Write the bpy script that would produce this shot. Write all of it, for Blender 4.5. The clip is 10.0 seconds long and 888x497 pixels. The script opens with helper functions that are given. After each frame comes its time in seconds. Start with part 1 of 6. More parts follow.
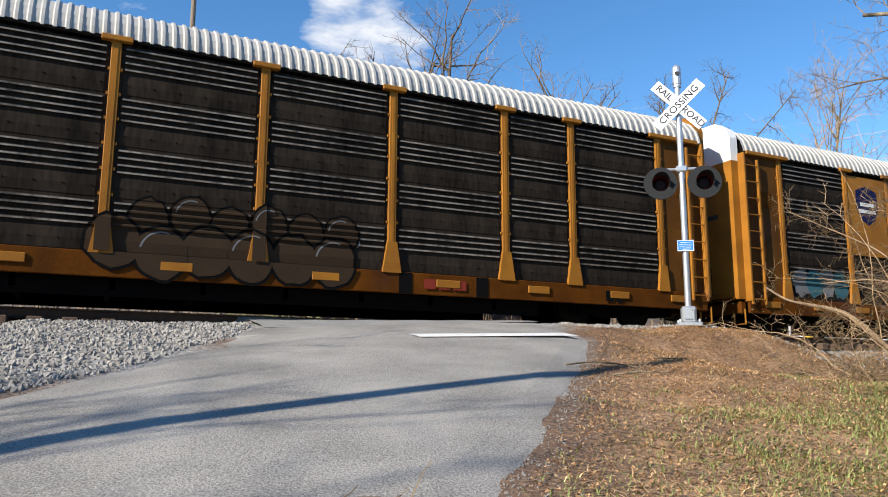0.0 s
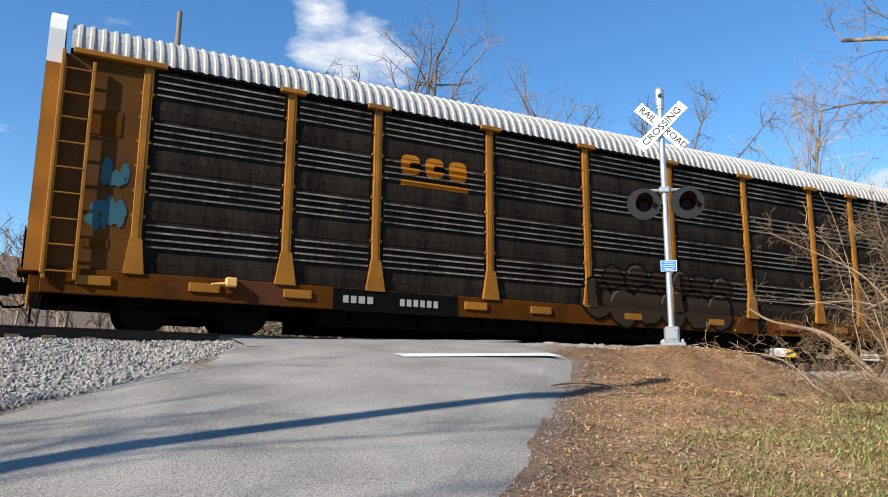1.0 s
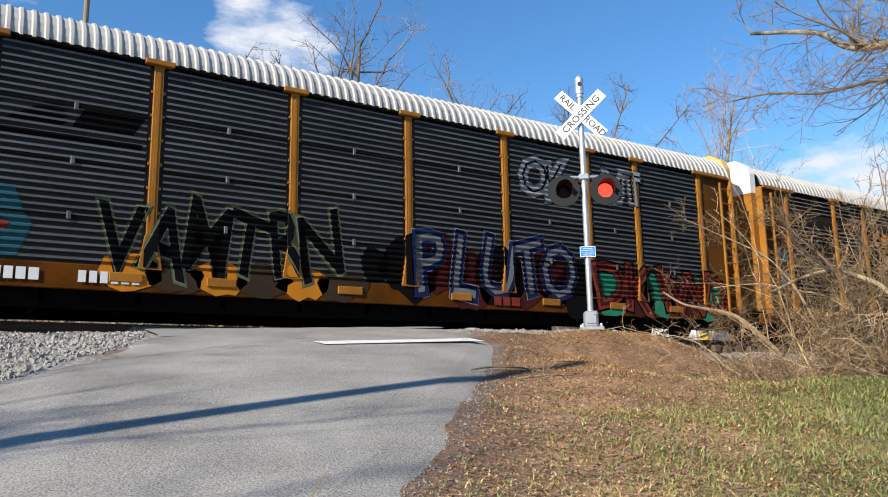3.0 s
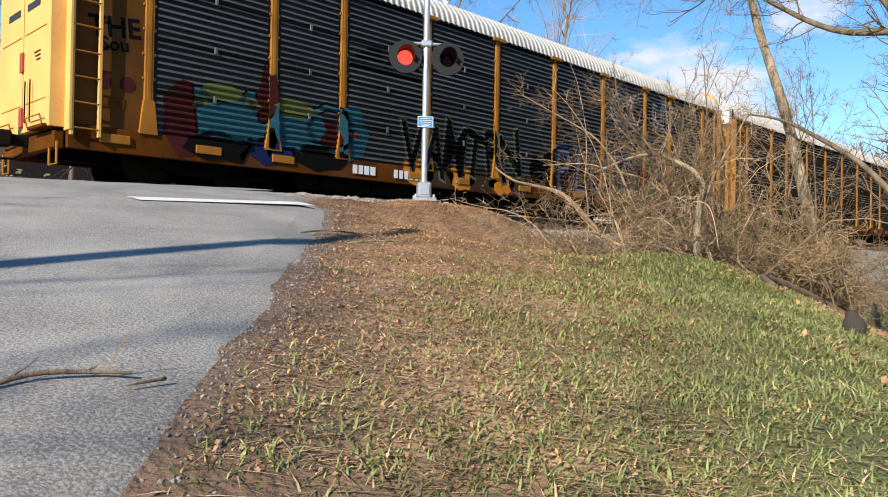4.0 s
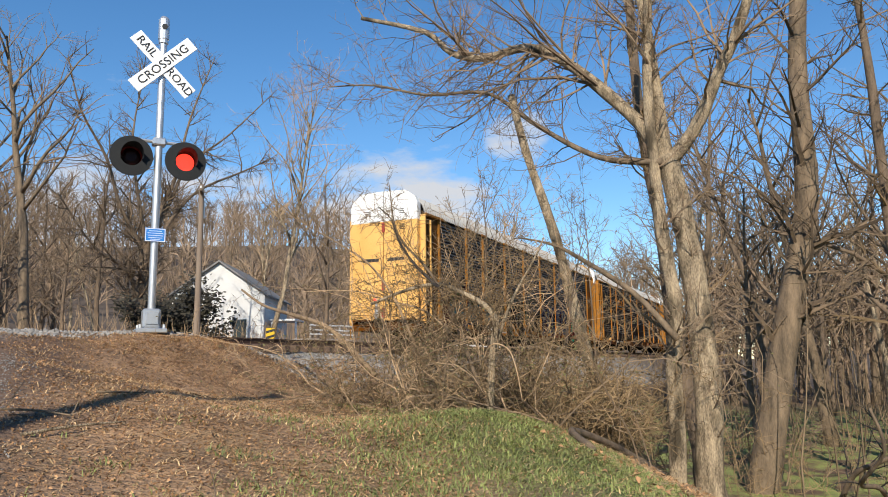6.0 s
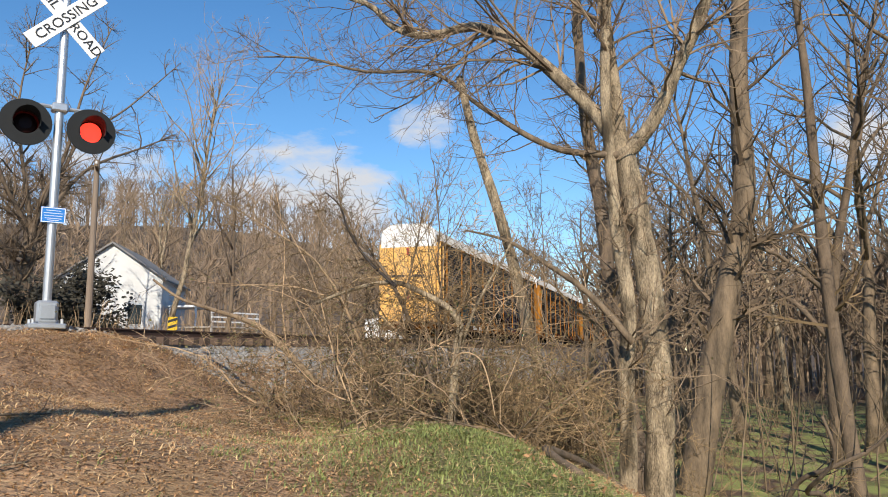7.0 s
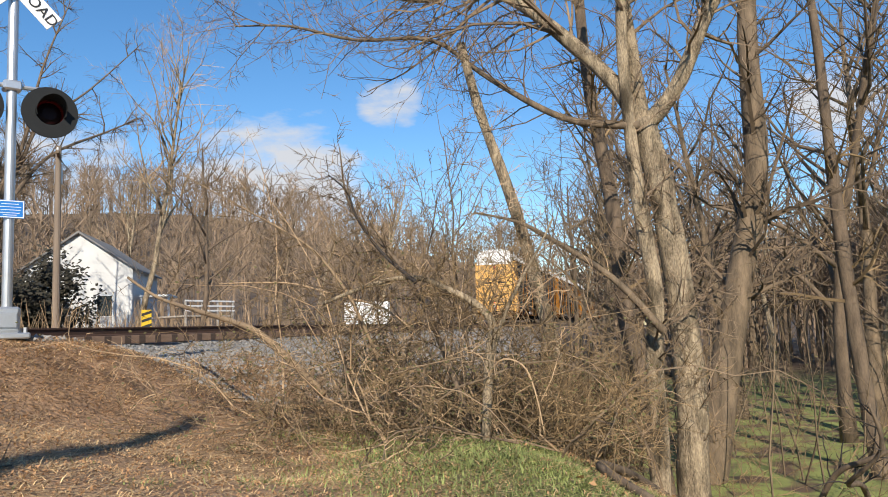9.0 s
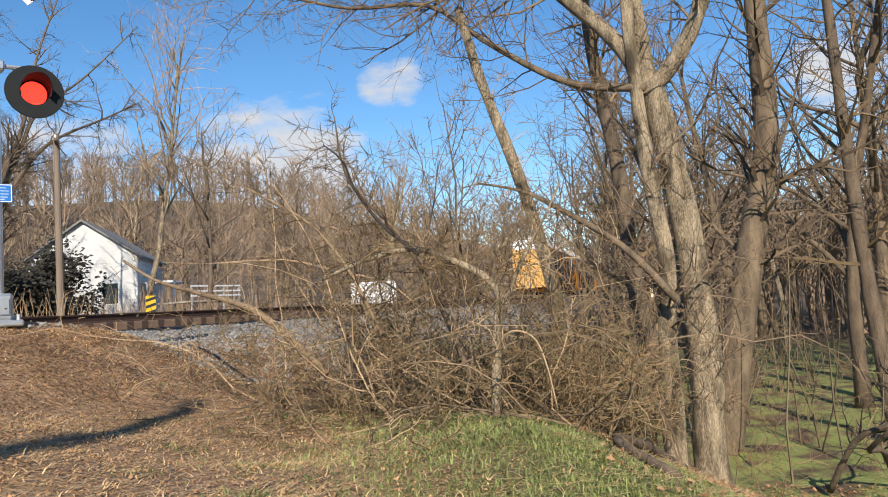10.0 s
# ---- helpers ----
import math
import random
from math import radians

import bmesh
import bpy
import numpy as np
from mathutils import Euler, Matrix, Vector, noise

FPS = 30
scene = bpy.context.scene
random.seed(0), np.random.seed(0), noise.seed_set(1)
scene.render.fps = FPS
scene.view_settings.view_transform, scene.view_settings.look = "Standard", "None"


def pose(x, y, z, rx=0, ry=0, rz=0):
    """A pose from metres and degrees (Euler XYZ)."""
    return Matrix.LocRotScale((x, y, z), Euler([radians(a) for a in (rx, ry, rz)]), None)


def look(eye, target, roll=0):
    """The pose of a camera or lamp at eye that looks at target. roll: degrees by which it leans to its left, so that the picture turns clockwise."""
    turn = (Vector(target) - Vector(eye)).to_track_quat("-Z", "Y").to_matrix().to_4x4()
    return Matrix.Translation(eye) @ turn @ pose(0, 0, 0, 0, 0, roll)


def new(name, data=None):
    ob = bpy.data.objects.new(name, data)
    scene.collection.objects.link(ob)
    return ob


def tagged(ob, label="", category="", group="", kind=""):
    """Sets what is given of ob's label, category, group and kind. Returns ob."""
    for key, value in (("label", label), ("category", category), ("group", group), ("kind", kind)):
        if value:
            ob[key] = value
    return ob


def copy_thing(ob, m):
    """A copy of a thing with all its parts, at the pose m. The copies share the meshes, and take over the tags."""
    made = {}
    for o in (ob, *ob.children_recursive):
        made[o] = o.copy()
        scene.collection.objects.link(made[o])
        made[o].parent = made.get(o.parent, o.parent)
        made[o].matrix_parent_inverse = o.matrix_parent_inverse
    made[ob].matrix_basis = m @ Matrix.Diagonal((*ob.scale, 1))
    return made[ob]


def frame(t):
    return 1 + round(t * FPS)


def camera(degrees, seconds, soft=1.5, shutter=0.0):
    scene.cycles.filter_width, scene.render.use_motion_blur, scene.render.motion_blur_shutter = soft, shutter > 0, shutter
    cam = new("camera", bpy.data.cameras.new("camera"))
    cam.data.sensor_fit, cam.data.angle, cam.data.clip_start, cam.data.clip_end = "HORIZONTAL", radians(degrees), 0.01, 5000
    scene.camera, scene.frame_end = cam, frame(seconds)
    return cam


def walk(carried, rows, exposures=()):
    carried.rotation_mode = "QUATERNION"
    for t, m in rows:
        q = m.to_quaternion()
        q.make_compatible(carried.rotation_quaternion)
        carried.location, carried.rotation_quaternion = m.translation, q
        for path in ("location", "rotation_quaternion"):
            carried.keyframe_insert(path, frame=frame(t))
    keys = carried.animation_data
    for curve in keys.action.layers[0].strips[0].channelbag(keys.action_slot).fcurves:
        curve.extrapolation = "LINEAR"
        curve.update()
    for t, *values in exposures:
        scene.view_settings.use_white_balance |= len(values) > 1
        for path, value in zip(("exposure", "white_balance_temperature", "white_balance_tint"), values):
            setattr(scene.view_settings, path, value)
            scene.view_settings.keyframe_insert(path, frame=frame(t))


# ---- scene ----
cam = camera(60.4, 10.0, soft=1.0)
PATH = [
    (0, (-10.244, -10.673, -0.973), (-9.379, -8.902, -0.636), 0.2),
    (0.5, (-10.245, -10.668, -0.962), (-9.368, -8.908, -0.597), 0.3),
    (1, (-10.258, -10.671, -0.948), (-9.359, -8.926, -0.565), 0.3),
    (1.5, (-10.154, -10.663, -0.96), (-9.007, -9.073, -0.564), -1.5),
    (2, (-10.158, -10.715, -0.989), (-8.944, -9.176, -0.592), -2.1),
    (2.5, (-10.186, -10.691, -0.971), (-8.969, -9.154, -0.571), -2.0),
    (2.7, (-10.173, -10.651, -0.977), (-9.097, -9.016, -0.564), -1.5),
    (3.8, (-10.12, -10.523, -1.01), (-8.917, -8.929, -0.91), 1.2),
    (4, (-10.006, -10.386, -1.044), (-8.579, -8.985, -1.022), 1.0),
    (4.5, (-9.671, -9.884, -0.81), (-8.223, -8.505, -0.776), 1.0),
    (5, (-9.362, -9.523, -0.593), (-7.755, -8.336, -0.523), 0.2),
    (5.5, (-9.0, -9.273, -0.529), (-7.4, -8.086, -0.354), 0.5),
    (5.7, (-8.878, -9.169, -0.533), (-7.194, -8.118, -0.289), -0.0),
    (6.8, (-8.113, -8.176, -0.329), (-6.225, -7.575, -0.059), -0.1),
    (7, (-8.007, -8.007, -0.291), (-6.116, -7.411, -0.027), -0.1),
    (7.5, (-7.665, -7.62, -0.205), (-5.747, -7.093, -0.002), 1.8),
    (8, (-7.448, -7.316, -0.09), (-5.521, -6.778, -0.108), -1.2),
    (8.5, (-7.286, -7.209, -0.058), (-5.361, -6.675, 0.036), -1.8),
    (9, (-7.152, -7.229, -0.05), (-5.234, -6.701, 0.156), -2.0),
    (9.5, (-7.031, -7.248, -0.131), (-5.116, -6.71, 0.083), -1.9),
    (10, (-6.844, -7.16, -0.098), (-4.926, -6.615, 0.053), -3.7),
]
walk(cam, [(t, look(eye, target, roll)) for t, eye, target, roll in PATH], ((0.0, 0.66), (2.6, 0.62), (4.0, 0.6), (4.6, 0.32), (5.5, 0.24), (7.0, 0.28), (10.0, 0.28)))


# ---- world and sun ----
SUN_DIR = Vector((-0.95 * math.cos(radians(31)), -0.27 * math.cos(radians(31)), math.sin(radians(31)))).normalized()
sun = new("sun", bpy.data.lights.new("sun", "SUN"))
sun.data.energy, sun.data.angle, sun.data.color = 5.0, radians(0.32), (1.0, 0.91, 0.77)
sun.matrix_world = look((0, 0, 40), Vector((0, 0, 40)) - SUN_DIR)


def make_world():
    w = bpy.data.worlds.new("sky")
    scene.world = w
    w.use_nodes = True
    nt = w.node_tree
    nt.nodes.clear()
    out, bg = nt.nodes.new("ShaderNodeOutputWorld"), nt.nodes.new("ShaderNodeBackground")
    sky = nt.nodes.new("ShaderNodeTexSky")
    sky.sky_type, sky.sun_disc = "NISHITA", False
    sky.sun_elevation, sky.sun_rotation = radians(31), math.atan2(SUN_DIR.x, SUN_DIR.y)
    sky.altitude, sky.air_density, sky.dust_density, sky.ozone_density = 200, 1.0, 0.0, 3.0
    tc = nt.nodes.new("ShaderNodeTexCoord")
    stretch = nt.nodes.new("ShaderNodeMapping")
    stretch.inputs["Scale"].default_value = (1, 1, 3.2)
    nt.links.new(tc.outputs["Generated"], stretch.inputs[0])
    puff = nt.nodes.new("ShaderNodeTexNoise")
    puff.inputs["Scale"].default_value, puff.inputs["Detail"].default_value, puff.inputs["Roughness"].default_value = 8.0, 10, 0.62
    nt.links.new(stretch.outputs[0], puff.inputs["Vector"])
    total = None
    for direction, width in CLOUDS:
        d = Vector(direction).normalized()
        dot = nt.nodes.new("ShaderNodeVectorMath")
        dot.operation = "DOT_PRODUCT"
        dot.inputs[1].default_value = d
        nt.links.new(tc.outputs["Generated"], dot.inputs[0])
        near = nt.nodes.new("ShaderNodeMapRange")
        near.interpolation_type = "SMOOTHSTEP"
        near.inputs["From Min"].default_value, near.inputs["From Max"].default_value = math.cos(radians(width)), 1.0
        nt.links.new(dot.outputs["Value"], near.inputs["Value"])
        if total is None:
            total = near.outputs[0]
        else:
            add = nt.nodes.new("ShaderNodeMath")
            add.operation = "MAXIMUM"
            nt.links.new(total, add.inputs[0])
            nt.links.new(near.outputs[0], add.inputs[1])
            total = add.outputs[0]
    mix_in = nt.nodes.new("ShaderNodeMath")
    mix_in.operation = "MULTIPLY_ADD"
    mix_in.inputs[1].default_value = 0.36
    nt.links.new(total, mix_in.inputs[0])
    nt.links.new(puff.outputs["Fac"], mix_in.inputs[2])
    edge = nt.nodes.new("ShaderNodeMapRange")
    edge.inputs["From Min"].default_value, edge.inputs["From Max"].default_value = 0.66, 0.92
    nt.links.new(mix_in.outputs[0], edge.inputs["Value"])
    mix = nt.nodes.new("ShaderNodeMix")
    mix.data_type = "RGBA"
    mix.inputs["B"].default_value = (5.2, 5.4, 5.8, 1)
    nt.links.new(edge.outputs[0], mix.inputs["Factor"])
    rich = nt.nodes.new("ShaderNodeHueSaturation")
    rich.inputs["Saturation"].default_value = 1.22
    rich.inputs["Value"].default_value = 1.16
    nt.links.new(sky.outputs[0], rich.inputs["Color"])
    nt.links.new(rich.outputs[0], mix.inputs["A"])
    nt.links.new(mix.outputs["Result"], bg.inputs["Color"])
    bg.inputs["Strength"].default_value = 0.11
    nt.links.new(bg.outputs[0], out.inputs["Surface"])


# direction of each cloud and its half width in degrees
CLOUDS = [((0.875, 0.435, 0.18), 7), ((0.825, 0.49, 0.185), 6), ((0.925, 0.335, 0.295), 2.4), ((0.935, 0.305, 0.298), 2.3), ((0.98, -0.22, 0.25), 4), ((0.72, 0.66, 0.2), 6),
          ((0.33, 0.845, 0.42), 4.5), ((0.27, 0.86, 0.44), 3.5), ((0.62, 0.75, 0.17), 7), ((0.3, 0.93, 0.12), 8)]
make_world()


# ---- materials ----
def material(name, base, second=None, rough=0.8, metal=0.0, scale=6.0, fine=60.0, bump=0.3, amount=0.6, spec=0.5, stretch=(1, 1, 1), wear=None, wear_at=0.62, rnd=0.0, depth=0.01, grain=0.45):
    m = bpy.data.materials.new(name)
    m.use_nodes = True
    nt = m.node_tree
    b = nt.nodes["Principled BSDF"]
    b.inputs["Roughness"].default_value, b.inputs["Metallic"].default_value = rough, metal
    b.inputs["Specular IOR Level"].default_value = spec
    second = second or tuple(c * 0.65 for c in base)
    tc, mp = nt.nodes.new("ShaderNodeTexCoord"), nt.nodes.new("ShaderNodeMapping")
    mp.inputs["Scale"].default_value = stretch
    nt.links.new(tc.outputs["Object"], mp.inputs[0])
    big, small = nt.nodes.new("ShaderNodeTexNoise"), nt.nodes.new("ShaderNodeTexNoise")
    for n, s, d in ((big, scale, 6), (small, fine, 4)):
        n.inputs["Scale"].default_value, n.inputs["Detail"].default_value = s, d
        nt.links.new(mp.outputs[0], n.inputs["Vector"])
    summed = nt.nodes.new("ShaderNodeMath")
    summed.operation = "MULTIPLY_ADD"
    summed.inputs[1].default_value = grain
    nt.links.new(small.outputs["Fac"], summed.inputs[0])
    nt.links.new(big.outputs["Fac"], summed.inputs[2])
    ramp = nt.nodes.new("ShaderNodeMapRange")
    ramp.inputs["From Min"].default_value, ramp.inputs["From Max"].default_value = 0.26 + 0.5 * grain, 0.76 + 0.5 * grain
    ramp.inputs["To Max"].default_value = amount
    nt.links.new(summed.outputs[0], ramp.inputs["Value"])
    mix = nt.nodes.new("ShaderNodeMix")
    mix.data_type = "RGBA"
    mix.inputs["A"].default_value, mix.inputs["B"].default_value = (*base, 1), (*second, 1)
    nt.links.new(ramp.outputs[0], mix.inputs["Factor"])
    colour = mix.outputs["Result"]
    if wear:
        w = nt.nodes.new("ShaderNodeTexNoise")
        w.inputs["Scale"].default_value, w.inputs["Detail"].default_value = scale * 0.45, 8
        nt.links.new(mp.outputs[0], w.inputs["Vector"])
        r2 = nt.nodes.new("ShaderNodeMapRange")
        r2.inputs["From Min"].default_value, r2.inputs["From Max"].default_value = wear_at - 0.05, wear_at + 0.09
        nt.links.new(w.outputs["Fac"], r2.inputs["Value"])
        mix2 = nt.nodes.new("ShaderNodeMix")
        mix2.data_type = "RGBA"
        mix2.inputs["B"].default_value = (*wear, 1)
        nt.links.new(colour, mix2.inputs["A"])
        nt.links.new(r2.outputs[0], mix2.inputs["Factor"])
        colour = mix2.outputs["Result"]
    if rnd:
        info, geo, hsv = nt.nodes.new("ShaderNodeObjectInfo"), nt.nodes.new("ShaderNodeNewGeometry"), nt.nodes.new("ShaderNodeHueSaturation")
        add, vr = nt.nodes.new("ShaderNodeMath"), nt.nodes.new("ShaderNodeMapRange")
        nt.links.new(info.outputs["Random"], add.inputs[0])
        nt.links.new(geo.outputs["Random Per Island"], add.inputs[1])
        vr.inputs["From Max"].default_value = 2
        vr.inputs["To Min"].default_value, vr.inputs["To Max"].default_value = 1 - rnd, 1 + rnd
        nt.links.new(add.outputs[0], vr.inputs["Value"])
        nt.links.new(vr.outputs[0], hsv.inputs["Value"])
        nt.links.new(colour, hsv.inputs["Color"])
        colour = hsv.outputs["Color"]
    nt.links.new(colour, b.inputs["Base Color"])
    if bump:
        bp = nt.nodes.new("ShaderNodeBump")
        bp.inputs["Strength"].default_value, bp.inputs["Distance"].default_value = bump, depth
        nt.links.new(summed.outputs[0], bp.inputs["Height"])
        nt.links.new(bp.outputs[0], b.inputs["Normal"])
    return m


def glowing(name, colour, strength):
    m = bpy.data.materials.new(name)
    m.use_nodes = True
    b = m.node_tree.nodes["Principled BSDF"]
    b.inputs["Base Color"].default_value = (*colour, 1)
    b.inputs["Emission Color"].default_value, b.inputs["Emission Strength"].default_value = (*colour, 1), strength
    return m


ASPHALT = material("asphalt", (0.34, 0.322, 0.294), (0.15, 0.142, 0.131), 0.9, spec=0.3, scale=0.8, fine=70, bump=0.6, amount=1.0, depth=0.008, grain=1.6)
ASPHALT_DARK = material("patched_asphalt", (0.25, 0.245, 0.235), (0.15, 0.147, 0.142), 0.9, scale=2, fine=55, bump=0.8, depth=0.01, grain=1.2)
ROAD_PAINT = material("road_paint", (0.72, 0.72, 0.70), (0.45, 0.45, 0.44), 0.7, scale=8, fine=90, bump=0.2, wear=(0.3, 0.3, 0.3), wear_at=0.66)
STONE = material("ballast_stone", (0.33, 0.31, 0.285), (0.12, 0.112, 0.103), 0.95, scale=9, fine=60, rnd=0.5)
RAIL_STEEL = material("rail_steel", (0.10, 0.055, 0.038), (0.05, 0.032, 0.026), 0.75, 0.3, scale=8)
TIE_WOOD = material("tie_wood", (0.125, 0.08, 0.056), (0.05, 0.034, 0.025), 0.95, scale=5, fine=40, stretch=(3, 0.6, 3))
YELLOW = material("car_yellow", (0.36, 0.15, 0.016), (0.18, 0.068, 0.01), 0.6, spec=0.2, scale=1.6, fine=30, bump=0.1, amount=0.75, wear=(0.17, 0.07, 0.03), wear_at=0.68)
# lighter copy of the car yellow, sunlight on the end doors put into it
YELLOW_BRIGHT = material("lit_yellow", (0.76, 0.44, 0.14), (0.56, 0.285, 0.065), 0.6, spec=0.25, scale=1.4, fine=24, bump=0.08, amount=0.6, wear=(0.30, 0.16, 0.06), wear_at=0.70)
SILL_ORANGE = material("sill_orange", (0.135, 0.043, 0.004), (0.03, 0.011, 0.003), 0.8, spec=0.06, scale=1.3, fine=22, bump=0.12, amount=0.9, wear=(0.09, 0.035, 0.02), wear_at=0.63)
WHITE_PAINT = material("white_paint", (0.78, 0.78, 0.77), (0.6, 0.6, 0.58), 0.5, scale=2, fine=30, bump=0.05, amount=0.4)
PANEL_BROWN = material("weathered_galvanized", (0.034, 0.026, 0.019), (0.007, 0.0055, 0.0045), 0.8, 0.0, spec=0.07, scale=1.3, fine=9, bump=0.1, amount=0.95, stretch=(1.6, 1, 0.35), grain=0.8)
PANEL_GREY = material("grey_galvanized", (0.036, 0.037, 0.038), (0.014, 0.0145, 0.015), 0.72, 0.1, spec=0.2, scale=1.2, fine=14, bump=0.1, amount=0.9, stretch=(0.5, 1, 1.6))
# paler than the panels, for the outer faces of the ridges
RIDGE_BROWN = material("pale_ridge", (0.30, 0.265, 0.225), (0.03, 0.025, 0.02), 0.55, 0.1, scale=1.6, fine=9, bump=0.08, amount=1.0, stretch=(1.0, 1, 0.5), grain=0.9)
RIDGE_GREY = material("pale_grey_ridge", (0.12, 0.124, 0.128), (0.045, 0.046, 0.047), 0.5, 0.15, scale=1.6, fine=12, bump=0.08, amount=0.9, stretch=(0.4, 1, 1))
# darker copy of the car yellow, with the end bays' shade in its colour
YELLOW_SHADED = material("shaded_yellow", (0.12, 0.048, 0.007), (0.05, 0.02, 0.005), 0.7, spec=0.12, scale=1.6, fine=24, bump=0.1, amount=0.8, wear=(0.09, 0.04, 0.02), wear_at=0.62)
ROOF_STEEL = material("roof_steel", (0.42, 0.405, 0.38), (0.3, 0.29, 0.272), 0.6, 0.0, scale=1.5, fine=20, bump=0.05)
# both kept near black, so the shade under the cars is in the colour
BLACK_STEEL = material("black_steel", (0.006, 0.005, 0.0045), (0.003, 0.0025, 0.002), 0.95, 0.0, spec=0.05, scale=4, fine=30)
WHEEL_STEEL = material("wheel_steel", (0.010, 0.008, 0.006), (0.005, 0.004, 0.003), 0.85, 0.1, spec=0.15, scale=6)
RED_PAINT = material("red_paint", (0.35, 0.045, 0.03), (0.2, 0.03, 0.02), 0.6, scale=9)
MAST_METAL = material("aluminium", (0.66, 0.67, 0.68), (0.48, 0.49, 0.5), 0.38, 0.75, scale=5, fine=50, bump=0.06)
SIGNAL_BLACK = material("signal_black", (0.018, 0.0195, 0.0205), (0.012, 0.013, 0.014), 0.65, spec=0.25, scale=8, fine=50, bump=0.05)
SIGN_WHITE = material("sign_white", (0.82, 0.82, 0.82), (0.7, 0.7, 0.7), 0.4, scale=5, bump=0.03, amount=0.3)
LETTER_BLACK = material("letter_black", (0.02, 0.02, 0.02), (0.03, 0.03, 0.03), 0.5, scale=20, bump=0.0)
SIGN_BLUE = material("sign_blue", (0.02, 0.20, 0.62), (0.02, 0.16, 0.5), 0.4, scale=9, bump=0.02, amount=0.3)
LENS_DARK = material("lens_dark", (0.016, 0.002, 0.002), (0.008, 0.001, 0.001), 0.45, spec=0.2, scale=30, fine=200, bump=0.2)
LENS_LIT = glowing("lens_lit", (1.0, 0.045, 0.025), 1.7)
BARK_GREY = material("bark_grey", (0.25, 0.18, 0.115), (0.045, 0.034, 0.023), 0.95, scale=3, fine=26, bump=0.9, amount=0.9, stretch=(2.2, 2.2, 0.5), depth=0.03)
BARK_PALE = material("bark_pale", (0.54, 0.42, 0.275), (0.10, 0.075, 0.047), 0.95, scale=3.4, fine=30, bump=1.0, amount=1.0, stretch=(2.6, 2.6, 0.7), wear=(0.07, 0.052, 0.03), wear_at=0.565, depth=0.04, grain=0.9)
BARK_DARK = material("bark_dark", (0.055, 0.044, 0.037), (0.025, 0.02, 0.018), 0.95, scale=4, fine=30, bump=0.8, stretch=(2, 2, 0.5), depth=0.03)
FAR_TWIG = material("far_twig", (0.28, 0.198, 0.132), (0.08, 0.056, 0.037), 0.9, scale=0.3, fine=3, bump=0.0, rnd=0.6)
BARK_BROWN = material("bark_brown", (0.21, 0.15, 0.1), (0.055, 0.04, 0.028), 0.95, scale=4, fine=30, bump=0.8, amount=0.9, stretch=(2, 2, 0.5), depth=0.03)
TWIG_TAN = material("twig_tan", (0.42, 0.29, 0.17), (0.10, 0.064, 0.037), 0.9, scale=3, fine=30, bump=0.2, rnd=0.65)
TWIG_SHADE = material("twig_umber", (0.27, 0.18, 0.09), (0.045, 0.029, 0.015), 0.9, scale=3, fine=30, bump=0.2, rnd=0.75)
TWIG_BROWN = material("twig_brown", (0.31, 0.22, 0.13), (0.07, 0.048, 0.029), 0.9, scale=3, fine=30, bump=0.2, rnd=0.5)
TWIG_GREY = material("twig_grey", (0.24, 0.168, 0.105), (0.05, 0.034, 0.022), 0.9, scale=3, fine=30, bump=0.2, rnd=0.6)
TWIG_DARK = material("twig_dark", (0.05, 0.042, 0.036), (0.026, 0.022, 0.02), 0.9, scale=3, fine=30, bump=0.2, rnd=0.3)
LEAF_OLIVE = material("leaf_olive", (0.15, 0.13, 0.04), (0.065, 0.058, 0.018), 0.7, scale=5, rnd=0.4)
LEAF_DARK = material("leaf_dark", (0.04, 0.034, 0.02), (0.02, 0.018, 0.011), 0.7, scale=5, rnd=0.4)
GRASS_GREEN = material("grass_green", (0.30, 0.335, 0.10), (0.065, 0.085, 0.027), 0.75, scale=1.6, fine=9, rnd=0.6, bump=0)
GRASS_DRY = material("grass_dry", (0.80, 0.56, 0.29), (0.42, 0.24, 0.10), 0.85, scale=1.2, fine=9, rnd=0.6, bump=0)


